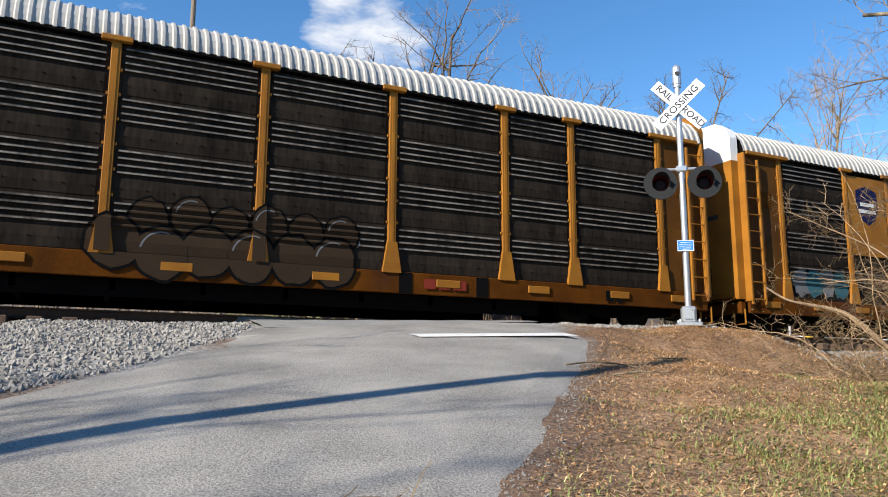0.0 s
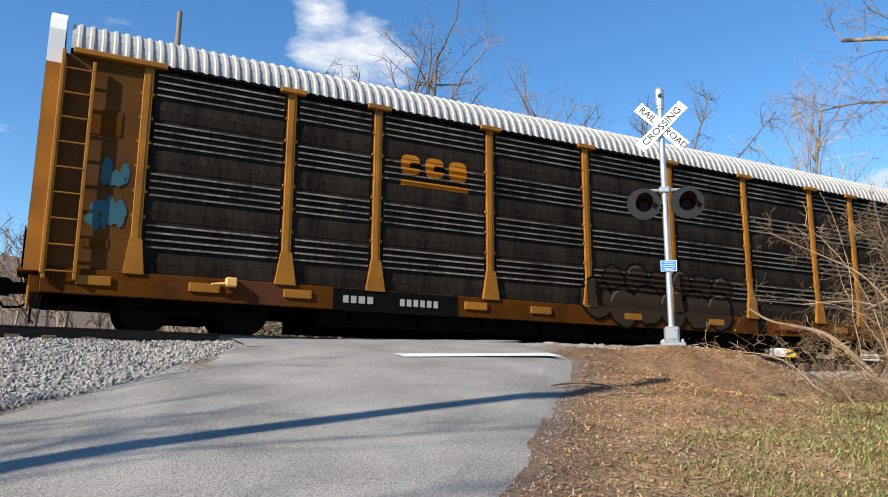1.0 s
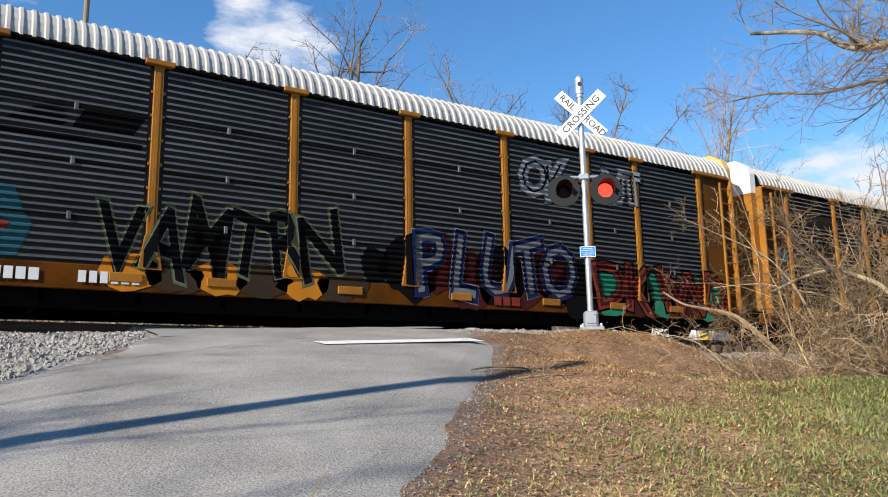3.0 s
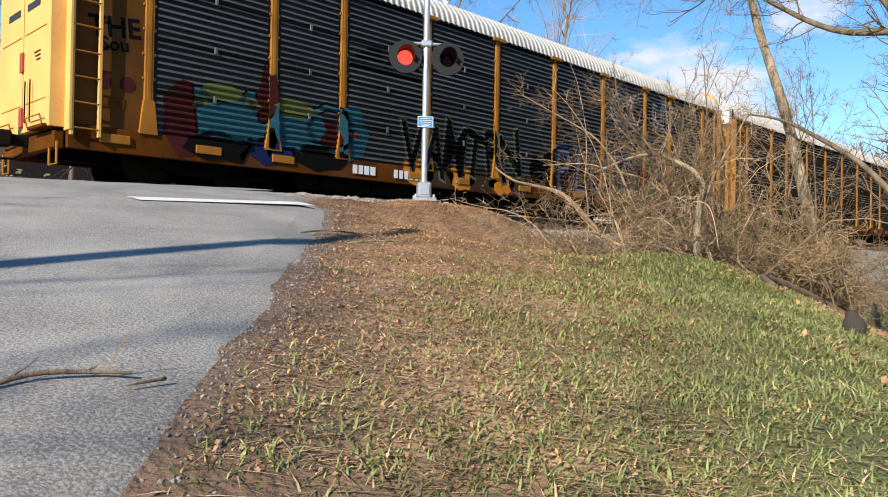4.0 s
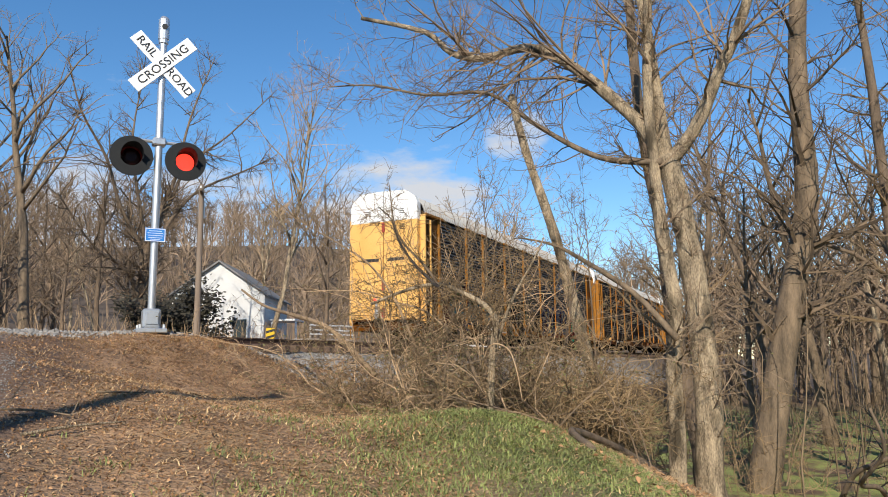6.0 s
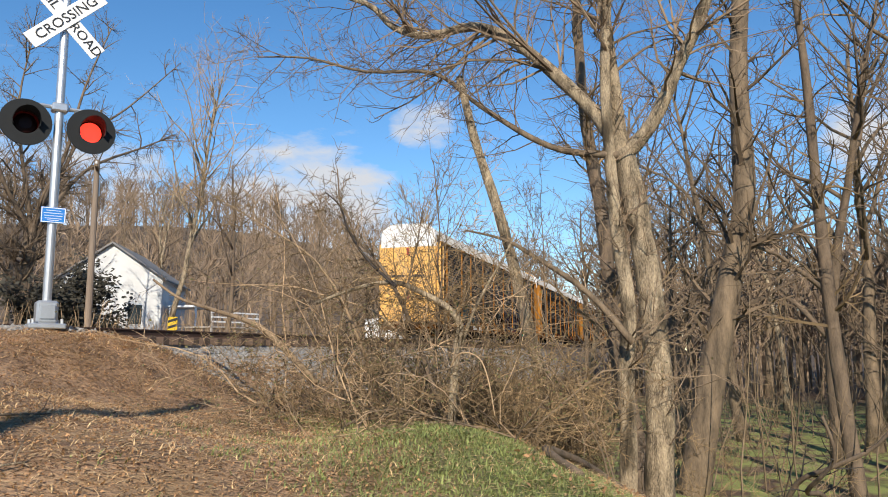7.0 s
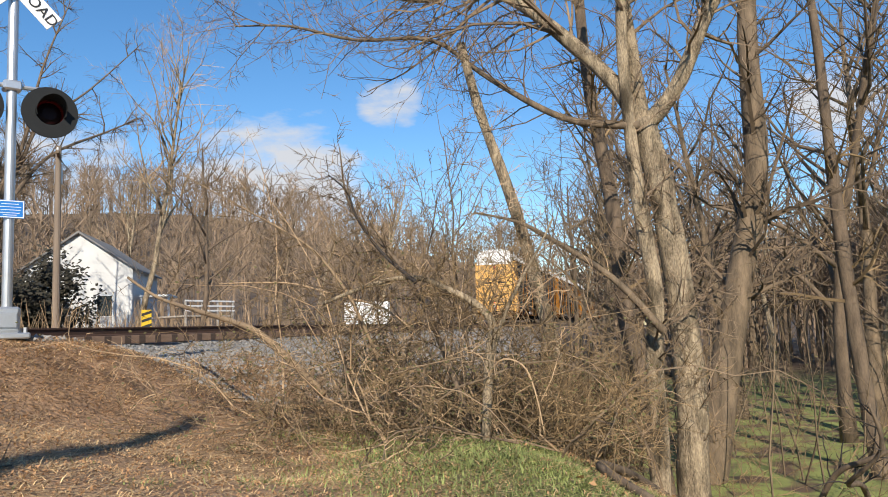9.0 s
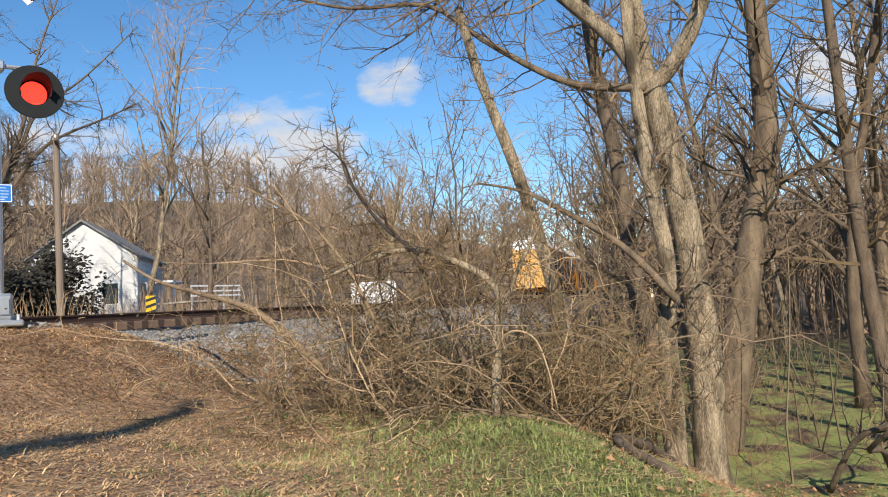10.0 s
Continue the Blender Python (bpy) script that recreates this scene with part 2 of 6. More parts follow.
# ---- mesh tools ----
class Mesh:
    """Collects vertices and faces for one part."""

    def __init__(self):
        self.v, self.f = [], []

    def box(self, x0, x1, y0, y1, z0, z1, bevel=0.0):
        n = len(self.v)
        b = min(bevel, (x1 - x0) / 3, (y1 - y0) / 3, (z1 - z0) / 3)
        if b <= 0:
            self.v += [(x, y, z) for z in (z0, z1) for y in (y0, y1) for x in (x0, x1)]
            self.f += [tuple(n + i for i in q) for q in ((0, 2, 3, 1), (4, 5, 7, 6), (0, 1, 5, 4), (2, 6, 7, 3), (0, 4, 6, 2), (1, 3, 7, 5))]
            return
        bm = bmesh.new()
        bmesh.ops.create_cube(bm, size=1)
        for v in bm.verts:
            v.co = Vector(((x0 + x1) / 2 + v.co.x * (x1 - x0), (y0 + y1) / 2 + v.co.y * (y1 - y0), (z0 + z1) / 2 + v.co.z * (z1 - z0)))
        bmesh.ops.bevel(bm, geom=list(bm.edges), offset=b, segments=1, affect="EDGES")
        bm.verts.index_update()
        self.v += [tuple(v.co) for v in bm.verts]
        self.f += [tuple(n + v.index for v in f.verts) for f in bm.faces]
        bm.free()

    def prism(self, outline, axis, a, b):
        """A closed outline of (u, v), pushed along an axis from a to b."""
        n, k = len(self.v), len(outline)
        for d in (a, b):
            for u, w in outline:
                self.v.append({"x": (d, u, w), "y": (u, d, w), "z": (u, w, d)}[axis])
        self.f += [tuple(range(n + k - 1, n - 1, -1)), tuple(range(n + k, n + 2 * k))]
        self.f += [(n + i, n + (i + 1) % k, n + k + (i + 1) % k, n + k + i) for i in range(k)]

    def sheet(self, rows):
        """A grid of points, row after row."""
        n, w = len(self.v), len(rows[0])
        for r in rows:
            self.v += [tuple(p) for p in r]
        for i in range(len(rows) - 1):
            for j in range(w - 1):
                a = n + i * w + j
                self.f.append((a, a + 1, a + w + 1, a + w))

    def tube(self, pts, radii, n=6, cap=True):
        pts = [Vector(p) for p in pts]
        start = len(self.v)
        side = None
        for i, p in enumerate(pts):
            d = (pts[min(i + 1, len(pts) - 1)] - pts[max(i - 1, 0)])
            d = d.normalized() if d.length > 1e-9 else Vector((0, 0, 1))
            if side is None:
                side = d.orthogonal().normalized()
            side = (side - d * side.dot(d))
            side = side.normalized() if side.length > 1e-6 else d.orthogonal().normalized()
            up = d.cross(side)
            for k in range(n):
                a = 2 * math.pi * k / n
                self.v.append(tuple(p + (side * math.cos(a) + up * math.sin(a)) * radii[i]))
        for i in range(len(pts) - 1):
            for k in range(n):
                a, b = start + i * n + k, start + i * n + (k + 1) % n
                self.f.append((a, b, b + n, a + n))
        if cap and n > 3:
            e = start + (len(pts) - 1) * n
            self.f += [tuple(range(start + n - 1, start - 1, -1)), tuple(range(e, e + n))]

    def cyl(self, a, b, r, n=12):
        self.tube([a, b], [r, r], n)

    def build(self, name, smooth=False):
        me = bpy.data.meshes.new(name)
        me.from_pydata(self.v, [], self.f)
        if smooth:
            me.polygons.foreach_set("use_smooth", [True] * len(me.polygons))
        me.update()
        return me


def part(name, mesh, mat, parent=None, label="", smooth=False):
    me = mesh.build(name, smooth) if isinstance(mesh, Mesh) else mesh
    if not me.materials:
        me.materials.append(mat)
    ob = new(name, me)
    if parent is not None:
        ob.parent = parent
    if label:
        ob["label"] = label
    return ob


def empty(name, label, category, group="", m=None):
    ob = new(name)
    if m is not None:
        ob.matrix_basis = m
    return tagged(ob, label, category, group)


def lettering(text, size, thick, offset=0.0, resolution=3):
    """The built-in font as a mesh in the x-z plane, centred, facing -y."""
    cu = bpy.data.curves.new("lettering", "FONT")
    cu.body, cu.size, cu.extrude, cu.offset, cu.align_x, cu.align_y, cu.resolution_u = text, size, thick, offset, "CENTER", "CENTER", resolution
    ob = bpy.data.objects.new("lettering", cu)
    scene.collection.objects.link(ob)
    me = bpy.data.meshes.new_from_object(ob.evaluated_get(bpy.context.evaluated_depsgraph_get()))
    bpy.data.objects.remove(ob)
    bpy.data.curves.remove(cu)
    me.transform(pose(0, 0, 0, 90, 0, 0))
    me.materials.clear()
    return me


# ---- the lie of the land ----
def ss(a, b, v):
    u = np.clip((v - a) / (b - a), 0, 1)
    return u * u * (3 - 2 * u)


TRACK_Y, RAIL_Z = 4.75, 0.2


def ground_z(x, y):
    x, y = np.asarray(x, float), np.asarray(y, float)
    plane = 0.0525 * np.clip(x, -14, 0) + 0.15 * np.clip(y, -17, 3)
    z = np.minimum(plane, 0.0 - 0.12 * ss(-6, -9, x))
    z = z - 0.4 * ss(0.7, 2.4, x) * ss(-4.5, -1.5, y)
    z = z - 0.25 * ss(11, 15, np.hypot(x, y)) * (x < 2)
    edge = (x + 0.42) * 0.62 - (y + 5.2) * 0.76
    z = z - 2.3 * ss(-0.6, 7.0, edge)
    # hollow between the bank and the track
    z = z - 0.45 * ss(-4.0, -0.7, x) * ss(-0.9, -2.4, y) * ss(-6.2, -4.2, y)
    z = np.maximum(z, -3.2)
    shoulder = -0.09 - 0.16 * ss(-7, -10, x) - 0.08 * ss(0.5, 2.5, x) - 0.5 * np.maximum(0, np.abs(y - TRACK_Y) - 1.65 + 0.4 * ss(0.5, 2.5, x))
    far = -0.75 + 1.3 * ss(9, 28, y) + 29 * ss(55, 190, y + 0.1 * x) + 16 * ss(90, 260, x) * ss(12, 50, y)
    z = np.where(y < TRACK_Y, np.maximum(z + 14 * ss(70, 220, x) * ss(-6, -40, y), shoulder), np.maximum(far, shoulder))
    return z


def gz(x, y):
    return float(ground_z(x, y))


def wobble(x, y):
    return 0.035 * np.sin(1.9 * x + 0.7 * y) * np.sin(1.3 * y - 0.4 * x) + 0.02 * np.sin(4.3 * x + 1.1) * np.sin(3.7 * y)


ROAD_R = [(-2.6, 7.6), (-2.7, 2.0), (-2.9, 0.2), (-3.15, -0.9), (-3.5, -1.7), (-4.85, -3.4), (-6.2, -5.0), (-7.1, -6.1), (-8.45, -7.5), (-11.2, -10.6), (-19, -19.2)]
ROAD_L = [(-7.4, 7.6), (-7.45, 2.2), (-7.75, 1.0), (-8.35, -0.3), (-9.0, -1.4), (-9.9, -2.8), (-10.9, -4.0), (-12.2, -5.4), (-13.6, -7.0), (-16.4, -10.2), (-25, -19)]


def line_at(line, s):
    """A point of a polyline, rounded, at 0 to 1."""
    k = s * (len(line) - 1)
    i = min(int(k), len(line) - 2)
    u = k - i
    p0, p1, p2, p3 = (line[max(0, min(len(line) - 1, i + j))] for j in (-1, 0, 1, 2))
    return [0.5 * (2 * b + (c - a) * u + (2 * a - 5 * b + 4 * c - d) * u * u + (3 * b - a - 3 * c + d) * u ** 3) for a, b, c, d in zip(p0, p1, p2, p3)]


def road_z(x, y):
    ramp = 0.0525 * np.clip(x, -14, 0) + 0.15 * np.clip(y, -17, 3.2)
    top = np.minimum(ramp + 0.03, 0.0 + 0.018 * (x + 5)) + (RAIL_Z - 0.02 - np.minimum(0.0 + 0.018 * (x + 5), 9)) * ss(3.3, 3.95, y)
    return np.where(y < 0, np.maximum(ground_z(x, y) + 0.035, -9), np.where(y > 7.0, RAIL_Z - 0.02 - 0.12 * (y - 7), top))


def make_ground():
    xs = np.unique(np.concatenate([np.arange(-24, 14, 0.3), np.arange(14, 60, 1.5), np.arange(60, 420, 14), np.arange(-400, -24, 14)]).round(3))
    ys = np.unique(np.concatenate([np.arange(-20, 9, 0.3), np.arange(9, 60, 1.5), np.arange(60, 420, 14), np.arange(-300, -20, 14)]).round(3))
    X, Y = np.meshgrid(xs, ys)
    near = (np.abs(X + 2) < 30) & (np.abs(Y + 4) < 20)
    Z = ground_z(X, Y) + wobble(X, Y) * near
    # the road's bed lies a little lower than its surface
    mesh = Mesh()
    mesh.v = np.stack([X.ravel(), Y.ravel(), Z.ravel()], 1).tolist()
    w = len(xs)
    i, j = np.meshgrid(np.arange(len(ys) - 1), np.arange(w - 1), indexing="ij")
    a = (i * w + j).ravel()
    mesh.f = np.stack([a, a + 1, a + w + 1, a + w], 1).tolist()
    m = material("soil", (0.42, 0.262, 0.145), (0.15, 0.088, 0.05), 0.95, scale=1.6, fine=20, bump=1.0, amount=1.0, depth=0.05, grain=0.9, wear=(0.30, 0.19, 0.095), wear_at=0.6)
    nt = m.node_tree
    b = nt.nodes["Principled BSDF"]
    base = b.inputs["Base Color"].links[0].from_socket
    geo, sep = nt.nodes.new("ShaderNodeNewGeometry"), nt.nodes.new("ShaderNodeSeparateXYZ")
    nt.links.new(geo.outputs["Position"], sep.inputs[0])
    noi = nt.nodes.new("ShaderNodeTexNoise")
    noi.inputs["Scale"].default_value, noi.inputs["Detail"].default_value = 0.5, 6
    nt.links.new(geo.outputs["Position"], noi.inputs["Vector"])

    def math_node(op, p, q):
        n = nt.nodes.new("ShaderNodeMath")
        n.operation = op
        for k, s in enumerate((p, q)):
            if isinstance(s, (int, float)):
                n.inputs[k].default_value = s
            else:
                nt.links.new(s, n.inputs[k])
        return n.outputs[0]

    def blend(colour, fac, col):
        mx = nt.nodes.new("ShaderNodeMix")
        mx.data_type = "RGBA"
        nt.links.new(fac, mx.inputs["Factor"])
        nt.links.new(colour, mx.inputs["A"])
        if isinstance(col, tuple):
            mx.inputs["B"].default_value = (*col, 1)
        else:
            nt.links.new(col, mx.inputs["B"])
        return mx.outputs["Result"]

    def step(v, lo, hi):
        r = nt.nodes.new("ShaderNodeMapRange")
        r.interpolation_type = "SMOOTHSTEP"
        r.inputs["From Min"].default_value, r.inputs["From Max"].default_value = lo, hi
        nt.links.new(v, r.inputs["Value"])
        return r.outputs[0]
    x, y = sep.outputs["X"], sep.outputs["Y"]
    shake = math_node("MULTIPLY_ADD", noi.outputs["Fac"], 3.0)
    # turf grows away from the road, gravel lies by the track
    away = math_node("ADD", math_node("ADD", math_node("MULTIPLY", x, 0.77), math_node("MULTIPLY", y, -0.64)), math_node("MULTIPLY", noi.outputs["Fac"], 1.6))
    base = blend(base, math_node("SUBTRACT", 1.0, step(away, -0.75, 0.3)), (0.14, 0.085, 0.053))
    # brown litter under the trees below the bank
    below = math_node("ADD", math_node("ADD", math_node("MULTIPLY", x, 0.62), math_node("MULTIPLY", y, -0.76)), noi.outputs["Fac"])
    base = blend(base, step(below, 4.9, 6.2), (0.125, 0.076, 0.045))
    turf = math_node("ADD", math_node("ADD", math_node("MULTIPLY", x, 0.55), math_node("MULTIPLY", y, -0.83)), shake)
    col = blend(base, math_node("MULTIPLY", step(turf, 4.9, 6.6), math_node("SUBTRACT", 1.0, step(x, 1.0, 4.0))), (0.11, 0.115, 0.04))
    low = step(math_node("MULTIPLY", sep.outputs["Z"], -1), 2.2, 2.9)
    mott = nt.nodes.new("ShaderNodeTexNoise")
    mott.inputs["Scale"].default_value, mott.inputs["Detail"].default_value = 1.3, 8
    nt.links.new(geo.outputs["Position"], mott.inputs["Vector"])
    low = math_node("MULTIPLY", low, step(mott.outputs["Fac"], 0.36, 0.56))
    col = blend(col, math_node("MULTIPLY", low, math_node("MULTIPLY", step(x, -2, 2), math_node("SUBTRACT", 1.0, step(x, 26, 46)))), (0.25, 0.275, 0.075))
    vor = nt.nodes.new("ShaderNodeTexVoronoi")
    vor.inputs["Scale"].default_value = 16
    nt.links.new(geo.outputs["Position"], vor.inputs["Vector"])
    grey = nt.nodes.new("ShaderNodeMix")
    grey.data_type = "RGBA"
    grey.inputs["A"].default_value, grey.inputs["B"].default_value = (0.10, 0.095, 0.09, 1), (0.40, 0.385, 0.36, 1)
    nt.links.new(vor.outputs["Distance"], grey.inputs["Factor"])
    across = math_node("ABSOLUTE", math_node("SUBTRACT", y, TRACK_Y), 0)
    left = math_node("MULTIPLY", step(math_node("MULTIPLY", x, -1), 8.2, 9.2), step(y, -4.2, -2.2))
    near_track = math_node("SUBTRACT", 1.0, step(math_node("ADD", across, math_node("MULTIPLY", noi.outputs["Fac"], 1.6)), 5.2, 6.0))
    col = blend(col, math_node("MAXIMUM", left, near_track), grey.outputs["Result"])
    col = blend(col, step(math_node("MAXIMUM", x, y), 40, 60), (0.12, 0.088, 0.064))
    nt.links.new(col, b.inputs["Base Color"])
    tagged(part("ground", mesh, m, smooth=True), "brown soil with patchy turf and grey gravel", "ground", kind="structure")


def make_road():
    mesh = Mesh()
    rows = []
    N, W = 420, 14
    for k in range(N + 1):
        s = k / N
        r, l = line_at(ROAD_R, s), line_at(ROAD_L, s)
        jr, jl = (0.07 * noise.noise((r[0] * 1.3, r[1] * 1.3, 0)) + 0.04 * noise.noise((r[0] * 5, r[1] * 5, 3)), 0.06 * noise.noise((l[0] * 2, l[1] * 2, 7))) if r[1] < -1.4 else (0, 0)
        row = []
        for j in range(W + 1):
            u = (0, 0.02, *(k2 / 12 for k2 in range(1, 12)), 0.98, 1)[j]
            x, y = l[0] + (r[0] - l[0]) * u, l[1] + (r[1] - l[1]) * u
            x += jr * ss(0.9, 1, u) + jl * ss(0.1, 0, u)
            crown = 0.03 * (1 - (2 * u - 1) ** 2)
            rim = (0.0, 0.45, 1.0)[min(j, W - j, 2)] if y < 0 else 1.0
            row.append((x, y, float(road_z(x, y)) * rim + (float(ground_z(x, y) + wobble(x, y)) - 0.012) * (1 - rim) + (crown if y < 1 else 0)))
        first, last = row[0], row[-1]
        row = [(first[0] - 0.05, first[1], first[2] - 0.12)] + row + [(last[0] + 0.05, last[1], last[2] - 0.12)]
        rows.append(row)
    mesh.sheet(rows)
    tagged(part("road", mesh, ASPHALT), "worn pale grey asphalt road climbing to the crossing", "road", kind="structure")
    # darker patch of asphalt at the crossing, in front of the rails
    patch = Mesh()
    rows = []
    for k in range(11):
        y = 0.95 + 1.9 * k / 10
        rows.append([(x, y + 0.1 * math.sin(x * 0.8) * (k == 0), float(road_z(x, y)) + 0.016 + 0.02 * (k > 0)) for x in np.linspace(-7.6, -2.72, 24)])
    patch.sheet(rows)
    tagged(part("asphalt_patch", patch, ASPHALT_DARK, smooth=True), "darker asphalt strip along the rails at the crossing", "road", kind="structure")
    stripe = Mesh()
    rows = []
    for k in range(3):
        rows.append([(x, y0, float(road_z(x, y0)) + 0.044) for x in np.linspace(-5.95, -3.6, 22) for y0 in [-1.16 - 0.17 * (x + 5.95) + 0.2 * k]])
    stripe.sheet(rows)
    tagged(part("stop_line", stripe, ROAD_PAINT), "worn white painted stop line across one lane", "road marking", kind="structure")


make_ground()
make_road()


# ---- railway track ----
def make_track():
    track = empty("railway_track", "rusty steel rails on dark wooden ties", "railway track")
    track["kind"] = "structure"
    for side in (-1, 1):
        m = Mesh()
        y = TRACK_Y + side * 0.755
        prof = [(-0.07, -0.18), (0.07, -0.18), (0.07, -0.165), (0.012, -0.14), (0.012, -0.045), (0.036, -0.03), (0.036, -0.004), (0.028, 0), (-0.028, 0), (-0.036, -0.004), (-0.036, -0.03), (-0.012, -0.045), (-0.012, -0.14), (-0.07, -0.165)]
        m.prism([(y + u, RAIL_Z + v) for u, v in prof], "x", -90, 220)
        part("rail", m, RAIL_STEEL, track)
    m = Mesh()
    m.box(-0.115, 0.115, -1.28, 1.28, -0.18, 0.0, 0.012)
    me = m.build("tie")
    me.materials.append(TIE_WOOD)
    rnd = random.Random(5)
    for k in range(190):
        x = -34 + k * 0.54
        if -9.5 < x < -2.2:
            continue
        t = part("tie", me, TIE_WOOD, track)
        t.matrix_basis = pose(x + rnd.uniform(-0.03, 0.03), TRACK_Y + rnd.uniform(-0.04, 0.04), RAIL_Z - 0.181, 0, 0, rnd.uniform(-1.2, 1.2))


def scatter_stones(name, count, area, seed, size, label, mat=STONE):
    """Loose broken stones lying on the ground, as one piece."""
    g = np.random.default_rng(seed)
    pts = []
    while len(pts) < count:
        x, y = area(g)
        pts.append((x, y))
    base = np.array([(1, 0, 0), (-1, 0, 0), (0, 1, 0), (0, -1, 0), (0, 0, 1), (0, 0, -1)], float)
    tri = np.array([(0, 2, 4), (2, 1, 4), (1, 3, 4), (3, 0, 4), (2, 0, 5), (1, 2, 5), (3, 1, 5), (0, 3, 5)])
    P = np.array(pts)
    Z = ground_z(P[:, 0], P[:, 1]) + wobble(P[:, 0], P[:, 1])
    V = np.empty((count, 6, 3))
    for k in range(count):
        q = Euler(g.uniform(0, 6.3, 3)).to_matrix()
        V[k] = (base * g.uniform(0.55, 1.25, (6, 1)) * g.uniform(0.7, 1.2, (1, 3)) * size * g.uniform(0.6, 1.3)) @ np.array(q)
    V[:, :, 0] += P[:, 0, None]
    V[:, :, 1] += P[:, 1, None]
    V[:, :, 2] += Z[:, None] + size * 0.25
    F = (tri[None] + 6 * np.arange(count)[:, None, None]).reshape(-1, 3)
    m = Mesh()
    m.v, m.f = V.reshape(-1, 3).tolist(), F.tolist()
    tagged(part(name, m, mat), label, "gravel", kind="stuff")


def left_gravel(g):
    while True:
        x, y = g.uniform(-19, -7.4), g.uniform(-4.6, 3.4)
        if x < np.interp(-y, [-4, -2.2, -1.0, 0.3, 1.4, 2.8, 4.0, 5.4], [-7.5, -7.5, -7.8, -8.4, -9.05, -9.95, -10.95, -12.25]) - 0.02 and y > -4.4 + 0.9 * g.random():
            return x, y


def right_gravel(g):
    while True:
        x, y = g.uniform(-2.2, 30), 3.4 - 5.4 * g.random() ** 1.3
        x = -2.2 + (x + 2.2) ** 2 / 32.2 if g.random() < 0.6 else x
        if y > (-0.25 if x < 1.0 else -1.9 - 0.3 * g.random()) and not (abs(x) < 0.3 and abs(y) < 0.3):
            return x, y


def far_gravel(g):
    return g.uniform(-12, 30), g.uniform(3.4, 6.6)


make_track()
scatter_stones("ballast_gravel", 14000, left_gravel, 1, 0.035, "loose grey broken stone beside the road")
scatter_stones("ballast_gravel", 15000, right_gravel, 2, 0.035, "grey broken stone on the track's shoulder")


# ---- the train: long covered wagons for cars ----
POSTS = [0.0, 2.65, 4.47, 7.13, 9.77, 12.41, 15.05, 17.70, 19.47, 22.05]
HALF = 1.47
PANEL_LO, PANEL_HI = 0.93, 4.66
PITCH = 26.25


def profile(style):
    """Depth of the corrugated side by height: (z, y), smaller y lies further out."""
    pts = []
    if style == "grouped":
        step = (PANEL_HI - PANEL_LO) / 4
        for g in range(4):
            z = PANEL_LO + g * step
            pts += [(z, 0.0), (z + 0.02, -0.01), (z + 0.2, -0.022), (z + 0.36, -0.01)]
            for k in range(4):
                a = z + 0.40 + k * 0.128
                pts += [(a, 0.0), (a + 0.03, 0.0), (a + 0.052, -0.042), (a + 0.082, -0.042), (a + 0.105, 0.0)]
        pts.append((PANEL_HI, 0.0))
    else:
        n = 30
        step = (PANEL_HI - PANEL_LO) / n
        for k in range(n):
            a = PANEL_LO + k * step
            pts += [(a, 0.0), (a + step * 0.34, 0.0), (a + step * 0.55, -0.036), (a + step * 0.85, -0.036)]
        pts.append((PANEL_HI, 0.0))
    return pts


def depth_at(prof, z):
    return float(np.interp(z, [p[0] for p in prof], [p[1] for p in prof]))


def panel_mesh(prof, x0, x1):
    m = Mesh()
    rows = []
    for x, k in ((x0, 0), (x0 + 0.05, 0), (x0 + 0.09, 1), (x1 - 0.09, 1), (x1 - 0.05, 0), (x1, 0)):
        rows.append([(x, -HALF + 0.03 + y * k, z) for z, y in prof])
    m.sheet(rows)
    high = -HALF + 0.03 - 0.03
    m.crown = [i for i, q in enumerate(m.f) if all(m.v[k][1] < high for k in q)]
    m.sheet([[(x1, -HALF + 0.07, PANEL_LO), (x1, -HALF + 0.07, PANEL_HI)], [(x0, -HALF + 0.07, PANEL_LO), (x0, -HALF + 0.07, PANEL_HI)]])
    return m


def mirrored(me):
    other = me.copy()
    other.transform(Matrix.Diagonal((1, -1, 1, 1)))
    other.flip_normals()
    return other


def both_sides(name, meshes, mat, car, label=""):
    made = []
    for m in meshes:
        me = m.build(name) if isinstance(m, Mesh) else m
        me.materials.append(mat)
        pair = [part(name, me, mat, car, label), part(name, mirrored(me), mat, car, label)]
        if name == "bolt_row":
            for ob in pair:
                ob["kind"] = "stuff"
        made.append(pair[0])
    return made


def truck(car, x):
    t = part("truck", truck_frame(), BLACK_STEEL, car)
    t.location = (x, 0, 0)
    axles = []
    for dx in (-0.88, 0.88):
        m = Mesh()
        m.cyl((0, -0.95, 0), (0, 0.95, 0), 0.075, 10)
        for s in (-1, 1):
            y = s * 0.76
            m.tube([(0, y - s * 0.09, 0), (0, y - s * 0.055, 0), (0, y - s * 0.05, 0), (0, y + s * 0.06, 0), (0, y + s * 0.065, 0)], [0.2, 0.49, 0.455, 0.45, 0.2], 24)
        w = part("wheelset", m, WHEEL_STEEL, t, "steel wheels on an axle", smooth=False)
        w.location = (dx, 0, 0.455)
        axles.append(w)
    return axles


